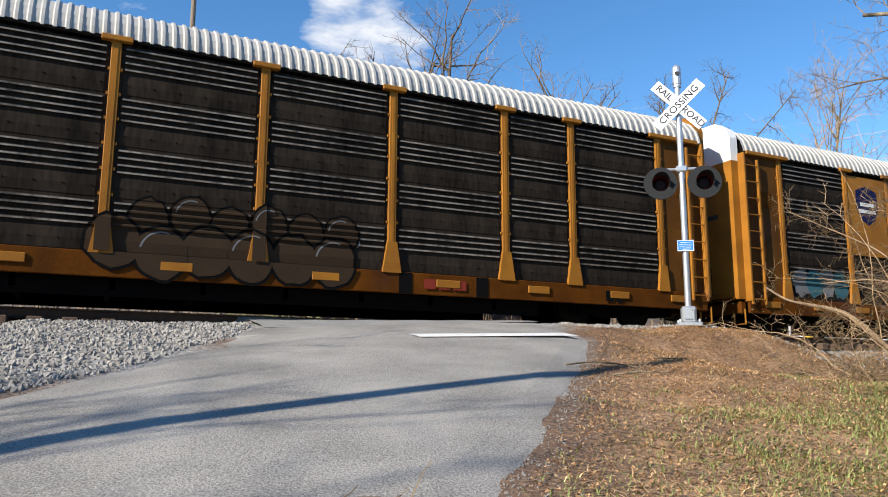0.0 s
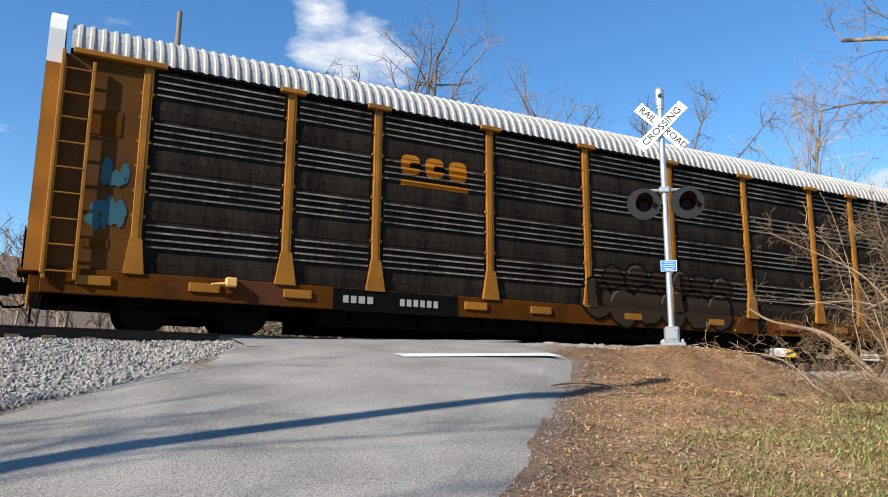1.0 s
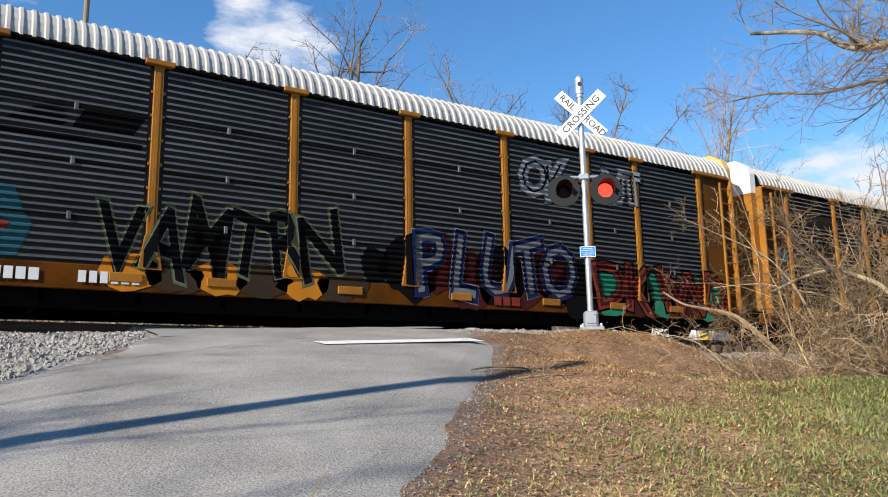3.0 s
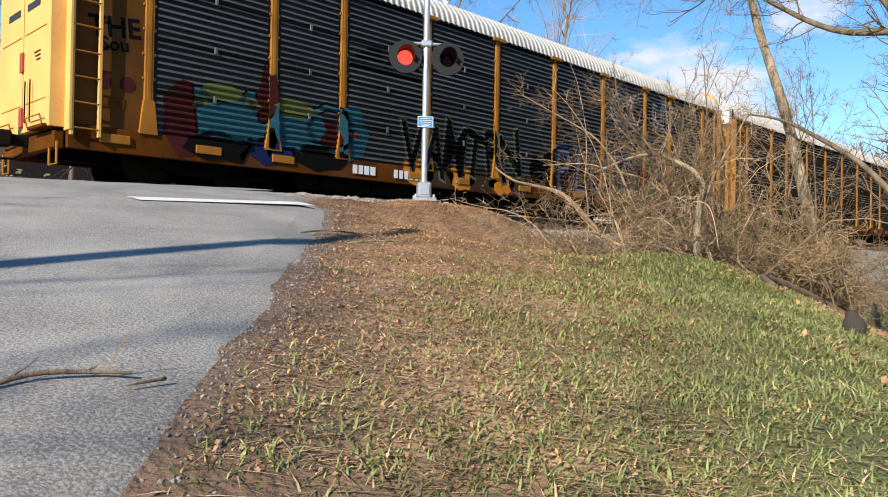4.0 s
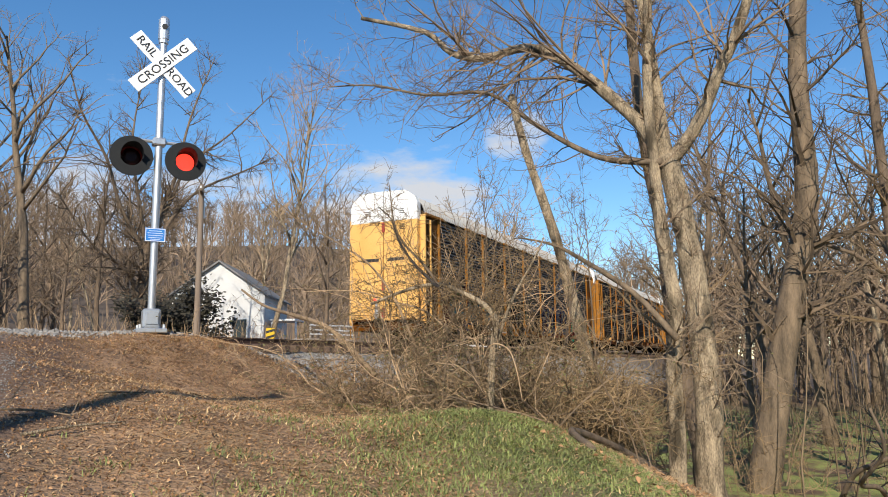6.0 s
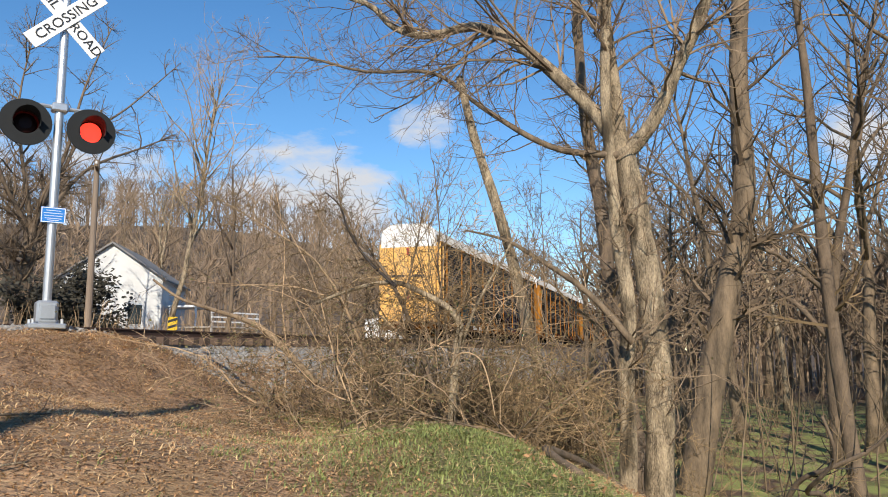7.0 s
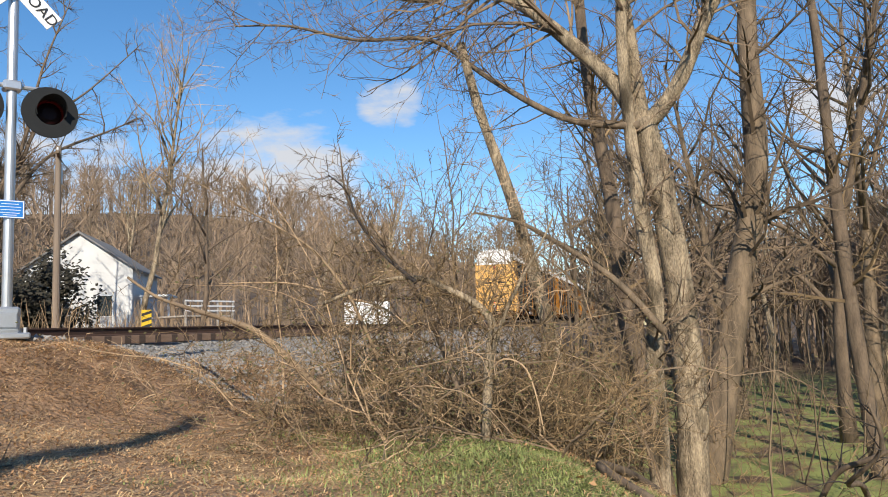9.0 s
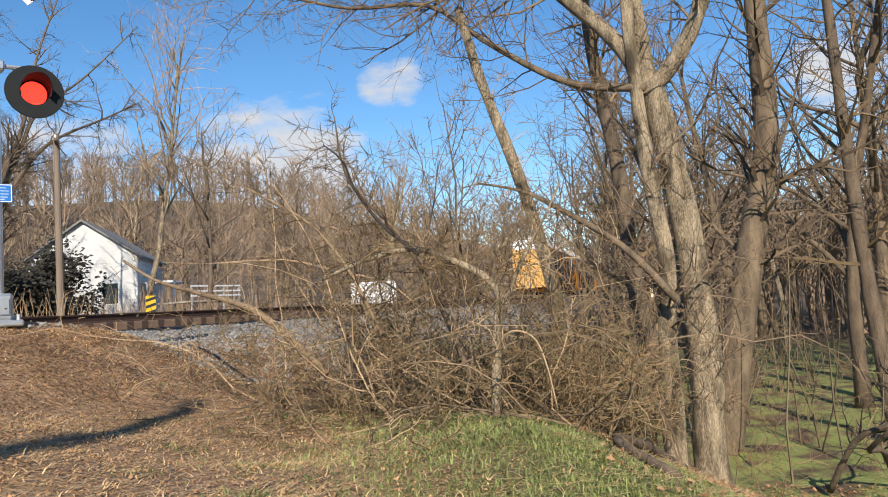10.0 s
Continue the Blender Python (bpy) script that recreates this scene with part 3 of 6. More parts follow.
def truck_frame():
    m = Mesh()
    for s in (-1, 1):
        y = s * 1.02
        out = [(-1.15, 0.38), (-1.15, 0.56), (-0.7, 0.66), (-0.35, 0.78), (0.35, 0.78), (0.7, 0.66), (1.15, 0.56), (1.15, 0.38), (0.8, 0.38), (0.4, 0.26), (-0.4, 0.26), (-0.8, 0.38)]
        m.prism(out, "y", y - 0.07, y + 0.07)
        for k in (-0.16, 0.0, 0.16):
            m.cyl((k, y, 0.3), (k, y, 0.62), 0.07, 8)
        for k in (-0.88, 0.88):
            m.cyl((k, y - 0.12, 0.455), (k, y + 0.14, 0.455), 0.12, 10)
    m.box(-0.2, 0.2, -1.1, 1.1, 0.45, 0.72, 0.03)
    return m


def end_doors(car, sign, paint):
    """Two tall leaves at one end; sign -1 rear, 1 front."""
    x_in, x_out = (-1.4, -1.66) if sign < 0 else (23.4, 23.66)
    for s in (-1, 1):
        for name, lo, hi, mat, lab in (("end_door", 0.86, 4.5, paint, ""), ("door_top", 4.5, 5.62, WHITE_PAINT if sign < 0 else paint, "painted top of the end door")):
            inner, outer = s * 0.02, s * 1.4
            if name == "end_door":
                out = [(inner, lo), (outer, lo), (outer, hi), (inner, hi)]
            else:
                out = [(inner, lo), (outer, lo), (outer, 5.12), (s * 1.3, 5.36), (s * 0.92, hi), (inner, hi + 0.03)]
            m = Mesh()
            m.prism(out if s < 0 else out[::-1], "x", min(x_in, x_out), max(x_in, x_out))
            part(name, m, mat, car, lab)
        # returns at the sides, dark lifting slots, hinges
        m = Mesh()
        xo = x_out + sign * 0.012
        a, b = (x_out, xo) if sign > 0 else (xo, x_out)
        m.box(a, b, min(s * 0.2, s * 0.85), max(s * 0.2, s * 0.85), 3.02, 3.14)
        part("door_plate", m, LETTER_BLACK, car, "black plate with unreadable marks")
        for z in (1.35, 2.6):
            m = Mesh()
            m.box(min(x_out, xo - sign * 0.002), max(x_out, xo - sign * 0.002), min(s * 0.1, s * 1.2), max(s * 0.1, s * 1.2), z, z + 0.012)
            part("door_seam", m, YELLOW, car)
    for z in (4.1, 1.95, 0.95):
        m = Mesh()
        m.box(min(x_out, x_out + sign * 0.05), max(x_out, x_out + sign * 0.05), -0.06, 0.06, z, z + 0.36, 0.01)
        part("door_latch", m, RED_PAINT, car, "dark red latch")
    for y in (-0.55, -0.28):
        m = Mesh()
        m.tube([(x_out + sign * 0.05, y, 1.0), (x_out + sign * 0.05, y, 1.75)], [0.012, 0.012], 6)
        part("door_bar", m, BLACK_STEEL, car)


def coupler(car, sign):
    x = -1.45 if sign < 0 else 23.45
    m = Mesh()
    m.box(min(x, x + sign * 0.45), max(x, x + sign * 0.45), -0.09, 0.09, 0.62, 0.82, 0.02)
    m.box(min(x + sign * 0.4, x + sign * 0.68), max(x + sign * 0.4, x + sign * 0.68), -0.16, 0.13, 0.58, 0.88, 0.04)
    m.tube([(x, 0.3, 0.6), (x + sign * 0.25, 0.32, 0.42), (x + sign * 0.5, 0.3, 0.4), (x + sign * 0.62, 0.28, 0.55)], [0.025] * 4, 6)
    m.tube([(x + sign * 0.1, 0.1, 0.7), (x + sign * 0.14, 1.2, 0.66)], [0.016] * 2, 6)
    part("coupler", m, WHEEL_STEEL, car, "rusty knuckle coupler with hanging air hose")
    m = Mesh()
    m.box(min(x - sign * 0.05, x + sign * 0.12), max(x - sign * 0.05, x + sign * 0.12), -1.36, 1.36, 0.5, 0.8, 0.015)
    m.box(min(x, x + sign * 0.3), max(x, x + sign * 0.3), -1.3, -0.55, 0.84, 0.9, 0.01)
    m.box(min(x, x + sign * 0.3), max(x, x + sign * 0.3), 0.55, 1.3, 0.84, 0.9, 0.01)
    part("end_sill", m, SILL_ORANGE, car, "rust-stained end sill with narrow walkways")
    for s in (-1, 1):
        m = Mesh()
        y = s * 1.28
        m.tube([(x + sign * 0.1, y - 0.18, 0.6), (x + sign * 0.1, y - 0.18, 0.22), (x + sign * 0.1, y + 0.18, 0.22), (x + sign * 0.1, y + 0.18, 0.6)], [0.022] * 4, 6)
        part("stirrup_step", m, YELLOW, car)
        m = Mesh()
        m.tube([(x + sign * 0.26, s * 0.45, 0.9), (x + sign * 0.3, s * 0.45, 1.06), (x + sign * 0.3, s * 1.2, 1.06), (x + sign * 0.26, s * 1.2, 0.9)], [0.014] * 4, 6)
        part("grab_iron", m, YELLOW, car)


def ladder(car, x, side, paint):
    y = side * (HALF + 0.06)
    for dx in (0.0, 0.46):
        m = Mesh()
        m.box(x + dx - 0.03, x + dx + 0.03, min(y, y + side * 0.06), max(y, y + side * 0.06), 0.72, 4.55, 0.008)
        part("ladder_rail", m, paint, car)
    for k in range(9):
        m = Mesh()
        m.tube([(x, y + side * 0.05, 0.85 + 0.44 * k), (x + 0.46, y + side * 0.05, 0.85 + 0.44 * k)], [0.014] * 2, 6)
        part("ladder_rung", m, YELLOW, car)


def auto_rack(style, label):
    car = empty("autorack_car", label, "train car", "cars of the train")
    panel_mat = PANEL_BROWN if style == "grouped" else PANEL_GREY
    # darker yellow on the brown car's ends stands in for the next car's shadow
    end_paint = YELLOW if style == "grouped" else YELLOW_BRIGHT
    prof = profile(style)
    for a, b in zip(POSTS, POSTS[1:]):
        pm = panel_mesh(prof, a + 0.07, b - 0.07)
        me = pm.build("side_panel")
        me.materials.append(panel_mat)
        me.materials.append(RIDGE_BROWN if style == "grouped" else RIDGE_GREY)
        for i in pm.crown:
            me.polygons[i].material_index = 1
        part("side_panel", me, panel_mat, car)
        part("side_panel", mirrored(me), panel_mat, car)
    if style == "even":
        for a, b in zip(POSTS, POSTS[1:]):
            for z in (1.72, 2.68, 3.64):
                m = Mesh()
                m.box(a + 0.13, b - 0.13, -HALF - 0.016, -HALF + 0.0, z, z + 0.035)
                both_sides("panel_seam", [m], BLACK_STEEL, car)
                m = Mesh()
                m.box((a + b) / 2 - 0.035, (a + b) / 2 + 0.035, -HALF - 0.04, -HALF - 0.01, z - 0.05, z + 0.09, 0.012)
                both_sides("panel_catch", [m], RIDGE_GREY, car)
    else:
        # rows of bolt heads on the flat bands
        step = (PANEL_HI - PANEL_LO) / 4
        for a, b in zip(POSTS, POSTS[1:]):
            m = Mesh()
            n = int((b - a) / 0.42)
            for g in range(4):
                for k in range(n):
                    x = a + (b - a) * (k + 0.5) / n
                    z = PANEL_LO + g * step + 0.19
                    m.box(x - 0.011, x + 0.011, -HALF - 0.002, -HALF + 0.012, z - 0.011, z + 0.011)
            both_sides("bolt_row", [m], BLACK_STEEL, car)
    for k, x in enumerate(POSTS):
        m = Mesh()
        foot = 0.2 if k not in (0, 9) else 0.17
        m.box(x - 0.085, x + 0.085, -HALF - 0.03, -HALF + 0.05, 1.45, 4.7, 0.01)
        m.prism([(x - foot, 0.9), (x + foot, 0.9), (x + 0.1, 1.52), (x - 0.1, 1.52)], "y", -HALF - 0.06, -HALF + 0.05)
        m.box(x - 0.03, x + 0.03, -HALF - 0.04, -HALF - 0.028, 1.5, 4.6)
        for z in (1.9, 2.35, 2.8, 3.25, 3.7, 4.15):
            m.box(x - 0.12, x + 0.12, -HALF - 0.02, -HALF + 0.03, z, z + 0.05)
        both_sides("post", [m], YELLOW, car)
        m = Mesh()
        lo, hi = (-0.26, 0.26) if 0 < k < 9 else ((-1.25, 0.3) if k == 0 else (-0.3, 1.25))
        m.box(x + lo, x + hi, -HALF - 0.1, -HALF + 0.04, 4.68, 4.78, 0.012)
        both_sides("post_cap", [m], YELLOW, car)
    # closed end bays
    for x0, x1 in ((-1.38, -0.07), (22.07, 23.38)):
        m = Mesh()
        m.box(x0, x1, -HALF + 0.01, -HALF + 0.06, 0.93, 4.68, 0.01)
        both_sides("end_panel", [m], YELLOW_SHADED, car)
        m = Mesh()
        m.box(x0 + 0.5, x0 + 1.0, -HALF - 0.002, -HALF + 0.012, 3.3, 3.75)
        both_sides("stencil_plate", [m], SILL_ORANGE, car)
        m = Mesh()
        m.box(x0 + 0.55, x0 + 0.95, -HALF - 0.002, -HALF + 0.012, 1.3, 1.48)
        both_sides("stencil_plate", [m], SILL_ORANGE, car)
    for side in (-1, 1):
        ladder(car, -1.36, side, end_paint)
        ladder(car, 22.9, side, YELLOW)
    for x in (-1.42, 23.36):
        m = Mesh()
        m.box(x, x + 0.06, -HALF - 0.13, -HALF + 0.12, 0.8, 4.7, 0.01)
        both_sides("corner_post", [m], end_paint if x < 0 else YELLOW, car)
    # side sill with tie-down brackets
    m = Mesh()
    m.box(-1.4, 23.4, -HALF - 0.03, -HALF + 0.06, 0.5, 0.93, 0.012)
    both_sides("side_sill", [m], SILL_ORANGE, car)
    for x in (-0.6, 1.2, 2.9, 6.75, 8.4, 11.0, 13.7, 16.3, 18.5, 20.7, 22.5):
        m = Mesh()
        m.box(x - 0.27, x + 0.27, -HALF - 0.065, -HALF - 0.028, 0.66, 0.82, 0.01)
        both_sides("sill_bracket", [m], YELLOW, car)
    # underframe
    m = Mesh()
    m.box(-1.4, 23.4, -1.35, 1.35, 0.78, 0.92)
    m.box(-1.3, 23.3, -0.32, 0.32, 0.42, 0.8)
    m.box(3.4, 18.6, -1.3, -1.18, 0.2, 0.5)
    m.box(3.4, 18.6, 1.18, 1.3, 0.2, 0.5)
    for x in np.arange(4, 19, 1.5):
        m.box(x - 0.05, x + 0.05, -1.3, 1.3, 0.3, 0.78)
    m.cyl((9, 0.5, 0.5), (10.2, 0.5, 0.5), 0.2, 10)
    part("underframe", m, BLACK_STEEL, car, "steel underframe, its shade put into a near-black colour")
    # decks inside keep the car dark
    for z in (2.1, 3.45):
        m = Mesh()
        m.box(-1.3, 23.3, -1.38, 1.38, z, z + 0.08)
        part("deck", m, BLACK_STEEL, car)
    # ribbed roof
    arch = [(-1.5, 4.74), (-1.47, 4.9), (-1.4, 5.08), (-1.24, 5.28), (-0.95, 5.46), (-0.5, 5.57), (0, 5.6)]
    arch = arch + [(-y, z) for y, z in arch[-2::-1]]
    rows = []
    x, k = -1.3, 0
    while x < 23.3:
        for dx, lift in ((0, 0), (0.085, 0), (0.11, 0.03), (0.16, 0.03)):
            rows.append([(x + dx, y * (1 + lift / 1.5), z + lift * (z - 4.7) / 0.9) for y, z in arch])
        x += 0.195
    m = Mesh()
    m.sheet(rows)
    part("roof", m, ROOF_STEEL, car, "pale ribbed steel roof")
    for x in (-1.3, 23.2):
        m = Mesh()
        m.prism([(y * 0.985, z - 0.01) for y, z in arch], "x", x, x + 0.1)
        part("roof_end", m, BLACK_STEEL, car)
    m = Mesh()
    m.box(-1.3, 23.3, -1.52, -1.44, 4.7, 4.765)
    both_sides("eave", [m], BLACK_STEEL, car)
    end_doors(car, -1, end_paint)
    end_doors(car, 1, end_paint)
    coupler(car, -1)
    coupler(car, 1)
    axles = truck(car, 1.2) + truck(car, 20.8)
    return car, prof, axles


def car_rows(offset):
    """Where a car stands from second to second."""
    places = ((0.0, -45.9), (1.0, -35.33), (2.5, -19.7), (3.8, -6.0), (4.5, 1.38), (5.5, 11.9), (7.0, 28.3), (8.0, 40.0), (9.0, 52.6), (10.0, 65.4))
    return [(t, pose(x + offset * PITCH, TRACK_Y, RAIL_Z)) for t, x in places]


last_car, prof_c, axles_c = auto_rack("even", "yellow and grey covered autorack car with spray paint")
second_car, prof_b, axles_b = auto_rack("grouped", "yellow and dark brown covered autorack car with weathered panels")
third_car = copy_thing(second_car, pose(0, 0, 0))
third_car["label"] = "weathered yellow and brown covered autorack car further ahead"
fourth_car = copy_thing(second_car, pose(0, 0, 0))
fourth_car["label"] = third_car["label"]


# ---- crossing signal ----
def make_signal():
    base_z = gz(0, 0) + 0.02
    sig = empty("crossing_signal", "silver railroad crossing signal with crossbuck and red lamps", "railroad signal", m=pose(0, 0, base_z, 0, 0, -37))
    m = Mesh()
    m.box(-0.22, 0.22, -0.22, 0.22, -0.03, 0.04, 0.015)
    m.box(-0.13, 0.13, -0.13, 0.13, 0.04, 0.34, 0.03)
    for a in (-0.17, 0.17):
        for b in (-0.17, 0.17):
            m.cyl((a, b, 0.03), (a, b, 0.1), 0.022, 6)
    m.box(-0.09, 0.09, -0.155, -0.13, 0.1, 0.28, 0.008)
    part("base", m, MAST_METAL, sig, "cast metal pedestal bolted to the gravel")
    m = Mesh()
    m.cyl((0, 0, 0.3), (0, 0, 4.62), 0.057, 18)
    part("mast", m, MAST_METAL, sig, "round aluminium mast", smooth=False)
    m = Mesh()
    m.tube([(0, 0, 4.6), (0, 0, 4.66), (0, 0, 4.67), (0, 0, 5.0), (0, 0, 5.05)], [0.075, 0.075, 0.085, 0.085, 0.05], 14)
    bell = part("bell", m, MAST_METAL, sig, "grey electronic bell housing")
    m = Mesh()
    m.tube([(0, -0.075, 4.86), (0, -0.092, 4.86)], [0.045, 0.045], 12)
    part("bell_mouth", m, LETTER_BLACK, bell)
    # crossbuck
    for k, (ang, text) in enumerate(((-45, "RAIL      ROAD"), (45, "CROSSING"))):
        m = Mesh()
        m.box(-0.61, 0.61, -0.012, 0.0, -0.115, 0.115, 0.004)
        blade = part("crossbuck_blade", m, SIGN_WHITE, sig, "white reflective blade with black letters")
        blade.matrix_basis = pose(0, -0.075 - 0.016 * k, 4.22, 0, -ang, 0)
        halves = (("RAIL", -0.36), ("ROAD", 0.36)) if k == 0 else ((text, 0),)
        for word, dx in halves:
            me = lettering(word, 0.185, 0.002)
            if k:
                me.transform(Matrix.Diagonal((1.12, 1, 1, 1)))
            me.transform(pose(dx, -0.0165, 0))
            part("letters", me, LETTER_BLACK, blade)
    m = Mesh()
    m.box(-0.07, 0.07, -0.075, 0.07, 4.1, 4.14, 0.008)
    m.box(-0.07, 0.07, -0.075, 0.07, 4.3, 4.34, 0.008)
    part("bracket", m, MAST_METAL, sig)
    # lamps
    m = Mesh()
    m.box(-0.1, 0.1, -0.09, 0.09, 2.9, 3.02, 0.02)
    m.tube([(-0.42, -0.02, 2.96), (0.42, -0.02, 2.96)], [0.028, 0.028], 8)
    part("crossarm", m, MAST_METAL, sig, "cast crossarm on the mast")
    inserts = []
    for x in (-0.40, 0.40):
        m = Mesh()
        ring = [(0.155, -0.1), (0.31, -0.1), (0.315, -0.085), (0.31, -0.08), (0.155, -0.08)]
        N = 32
        rows = [[(r * math.cos(a), y, r * math.sin(a)) for r, y in ring + ring[:1]] for a in [2 * math.pi * i / N for i in range(N + 1)]]
        m.sheet(rows)
        lamp = part("lamp_background", m, SIGNAL_BLACK, sig, "black round lamp background")
        lamp.location = (x, 0, 2.68)
        m = Mesh()
        rows = []
        for a in [math.pi * (-0.12 + 1.24 * i / 24) for i in range(25)]:
            reach = 0.26 * (0.35 + 0.65 * max(0, math.sin(a)))
            rows.append([(r * math.cos(a), y, r * math.sin(a)) for r, y in ((0.158, -0.085), (0.162, -0.1 - reach), (0.168, -0.1 - reach), (0.164, -0.085))])
        m.sheet(rows)
        part("hood", m, SIGNAL_BLACK, lamp, "black visor over the lens")
        m = Mesh()
        m.tube([(0, -0.08, 0), (0, 0.06, 0), (0, 0.2, 0), (0, 0.22, 0)], [0.158, 0.165, 0.15, 0.05], 20)
        m.f = [q for q in m.f if len(q) != 20 or max(q) > 40]
        m.tube([(0, 0.0, 0.15), (0, 0.0, 0.27)], [0.03, 0.03], 8)
        part("housing", m, SIGNAL_BLACK, lamp)
        m = Mesh()
        m.tube([(0, -0.03, 0), (0, -0.022, 0), (0, 0.0, 0)], [0.09, 0.135, 0.145], 24)
        ins = part("lens", m, LENS_LIT, lamp, "red lens lit by a cluster of diodes")
        n = len(ins.data.polygons)
        ins.data.materials.append(LENS_DARK)
        m = Mesh()
        m.tube([(0, 0.0, 0), (0, 0.03, 0), (0, 0.045, 0)], [0.145, 0.13, 0.08], 24)
        back = part("lens_back", m, LENS_DARK, ins, "dark red unlit side of the lens")
        inserts.append(ins)
    # blue notice
    m = Mesh()
    m.box(-0.15, 0.15, -0.073, -0.066, 1.37, 1.58, 0.003)
    plate = part("notice", m, SIGN_BLUE, sig, "small blue emergency notice with unreadable lines")
    m = Mesh()
    m.box(-0.145, 0.145, -0.0752, -0.0732, 1.565, 1.575)
    m.box(-0.145, 0.145, -0.0752, -0.0732, 1.375, 1.385)
    m.box(-0.145, -0.135, -0.0752, -0.0732, 1.385, 1.565)
    m.box(0.135, 0.145, -0.0752, -0.0732, 1.385, 1.565)
    part("notice_border", m, SIGN_WHITE, plate)
    for k, (w, z) in enumerate(((0.09, 1.535), (0.115, 1.50), (0.11, 1.465), (0.1, 1.43), (0.07, 1.405))):
        m = Mesh()
        m.box(-w, w, -0.0752, -0.0732, z - 0.0035, z + 0.0035)
        part("notice_line", m, SIGN_WHITE, plate)
    return inserts


lens_left, lens_right = make_signal()


# ---- bare trees ----
def bend(rng, start, direction, length, steps, wander, lift):
    p, d = Vector(start), Vector(direction).normalized()
    pts = [p.copy()]
    for _ in range(steps):
        d = (d + Vector((rng.gauss(0, wander), rng.gauss(0, wander), rng.gauss(0, wander) + lift))).normalized()
        p = p + d * (length / steps)
        pts.append(p.copy())
    return pts


def along(pts, u):
    k = u * (len(pts) - 1)
    i = min(int(k), len(pts) - 2)
    return pts[i].lerp(pts[i + 1], k - i), (pts[i + 1] - pts[i]).normalized()


def sprout(mesh, rng, pts, radius, length, count, level, lift=0.12, spread=0.8, thin=0.3, first=0.25, fine=0.0032):
    """Side shoots of a limb, and theirs in turn."""
    for _ in range(count):
        u = rng.uniform(first, 1.0)
        at, d = along(pts, u)
        side = Vector((rng.gauss(0, 1), rng.gauss(0, 1), rng.gauss(0, 1)))
        side = (side - d * side.dot(d)).normalized()
        way = (d * rng.uniform(0.4, 1.0) + side * spread).normalized()
        L = length * rng.uniform(0.5, 1.1) * (1.15 - 0.5 * u)
        r = max(fine, radius * (1.1 - 0.6 * u) * rng.uniform(0.3, 0.55))
        steps = (4 if level > 1 else 3) - (fine > 0.005)
        child = bend(rng, at, way, L, steps, 0.2, lift)
        mesh.tube(child, [r * (1 - 0.75 * i / steps) + 0.4 * fine for i in range(steps + 1)], 4 if r > 0.02 else 3, cap=False)
        if level > 1:
            sprout(mesh, rng, child, r, L * 0.55, max(2, int(count * thin) if count * thin > 3 else 4), level - 1, lift, spread, thin, 0.15, fine)


def smooth_path(pts, per=4):
    pts3 = [tuple(p) for p in pts]
    n = (len(pts3) - 1) * per
    return [Vector(line_at(pts3, k / n)) for k in range(n + 1)]


def limb_part(name, pts, r0, r1, mat, tree, n=10, rng=None, label="", rough=0.05):
    path = smooth_path(pts)
    k = len(path) - 1
    m = Mesh()
    rng = rng or random.Random(1)
    m.tube(path, [(r0 + (r1 - r0) * i / k) * (1 + rng.uniform(-rough, rough)) for i in range(k + 1)], n)
    part(name, m, mat, tree, label, smooth=True)
    return path


def random_tree(name, seed, height, radius, bark, twig, label, limbs=11, group="bare trees", lean=0.06, first=0.25, detail=1.0, open_angle=0.9, fine=0.006):
    rng = random.Random(seed)
    tree = empty(name, label, "tree", group)
    trunk = bend(rng, (0, 0, -0.3), (rng.gauss(0, lean), rng.gauss(0, lean), 1), height * 0.85, 8, 0.06, 0.05)
    limbs_m, twigs = Mesh(), Mesh()
    limbs_m.tube(trunk, [radius * (1.25 if i == 0 else 1 - 0.1 * i) for i in range(9)], 9)
    for k in range(limbs):
        u = first + (1 - first) * (k + rng.random()) / limbs
        at, d = along(trunk, min(u, 0.99))
        a = rng.uniform(0, 6.28)
        way = Vector((math.cos(a) * open_angle, math.sin(a) * open_angle, rng.uniform(0.5, 1.1)))
        L = height * 0.42 * (1.15 - 0.6 * u) * rng.uniform(0.7, 1.15)
        r = radius * (1.05 - 0.75 * u) * rng.uniform(0.4, 0.62)
        limb = bend(rng, at, way, L, 6, 0.16, 0.09)
        limbs_m.tube(limb, [r * (1 - 0.13 * i) for i in range(7)], 6)
        sprout(twigs, rng, limb, r, L * 0.5, int(6 * detail), 2, 0.08, 0.85, 0.6, 0.2, fine)
    sprout(twigs, rng, trunk, radius * 0.5, height * 0.2, int(6 * detail), 2, 0.08, 0.85, 0.6, 0.6, fine)
    part("trunk", limbs_m, bark, tree, "trunk with its main limbs", smooth=True)
    part("crown", twigs, twig, tree, "fine leafless twigs")
    return tree


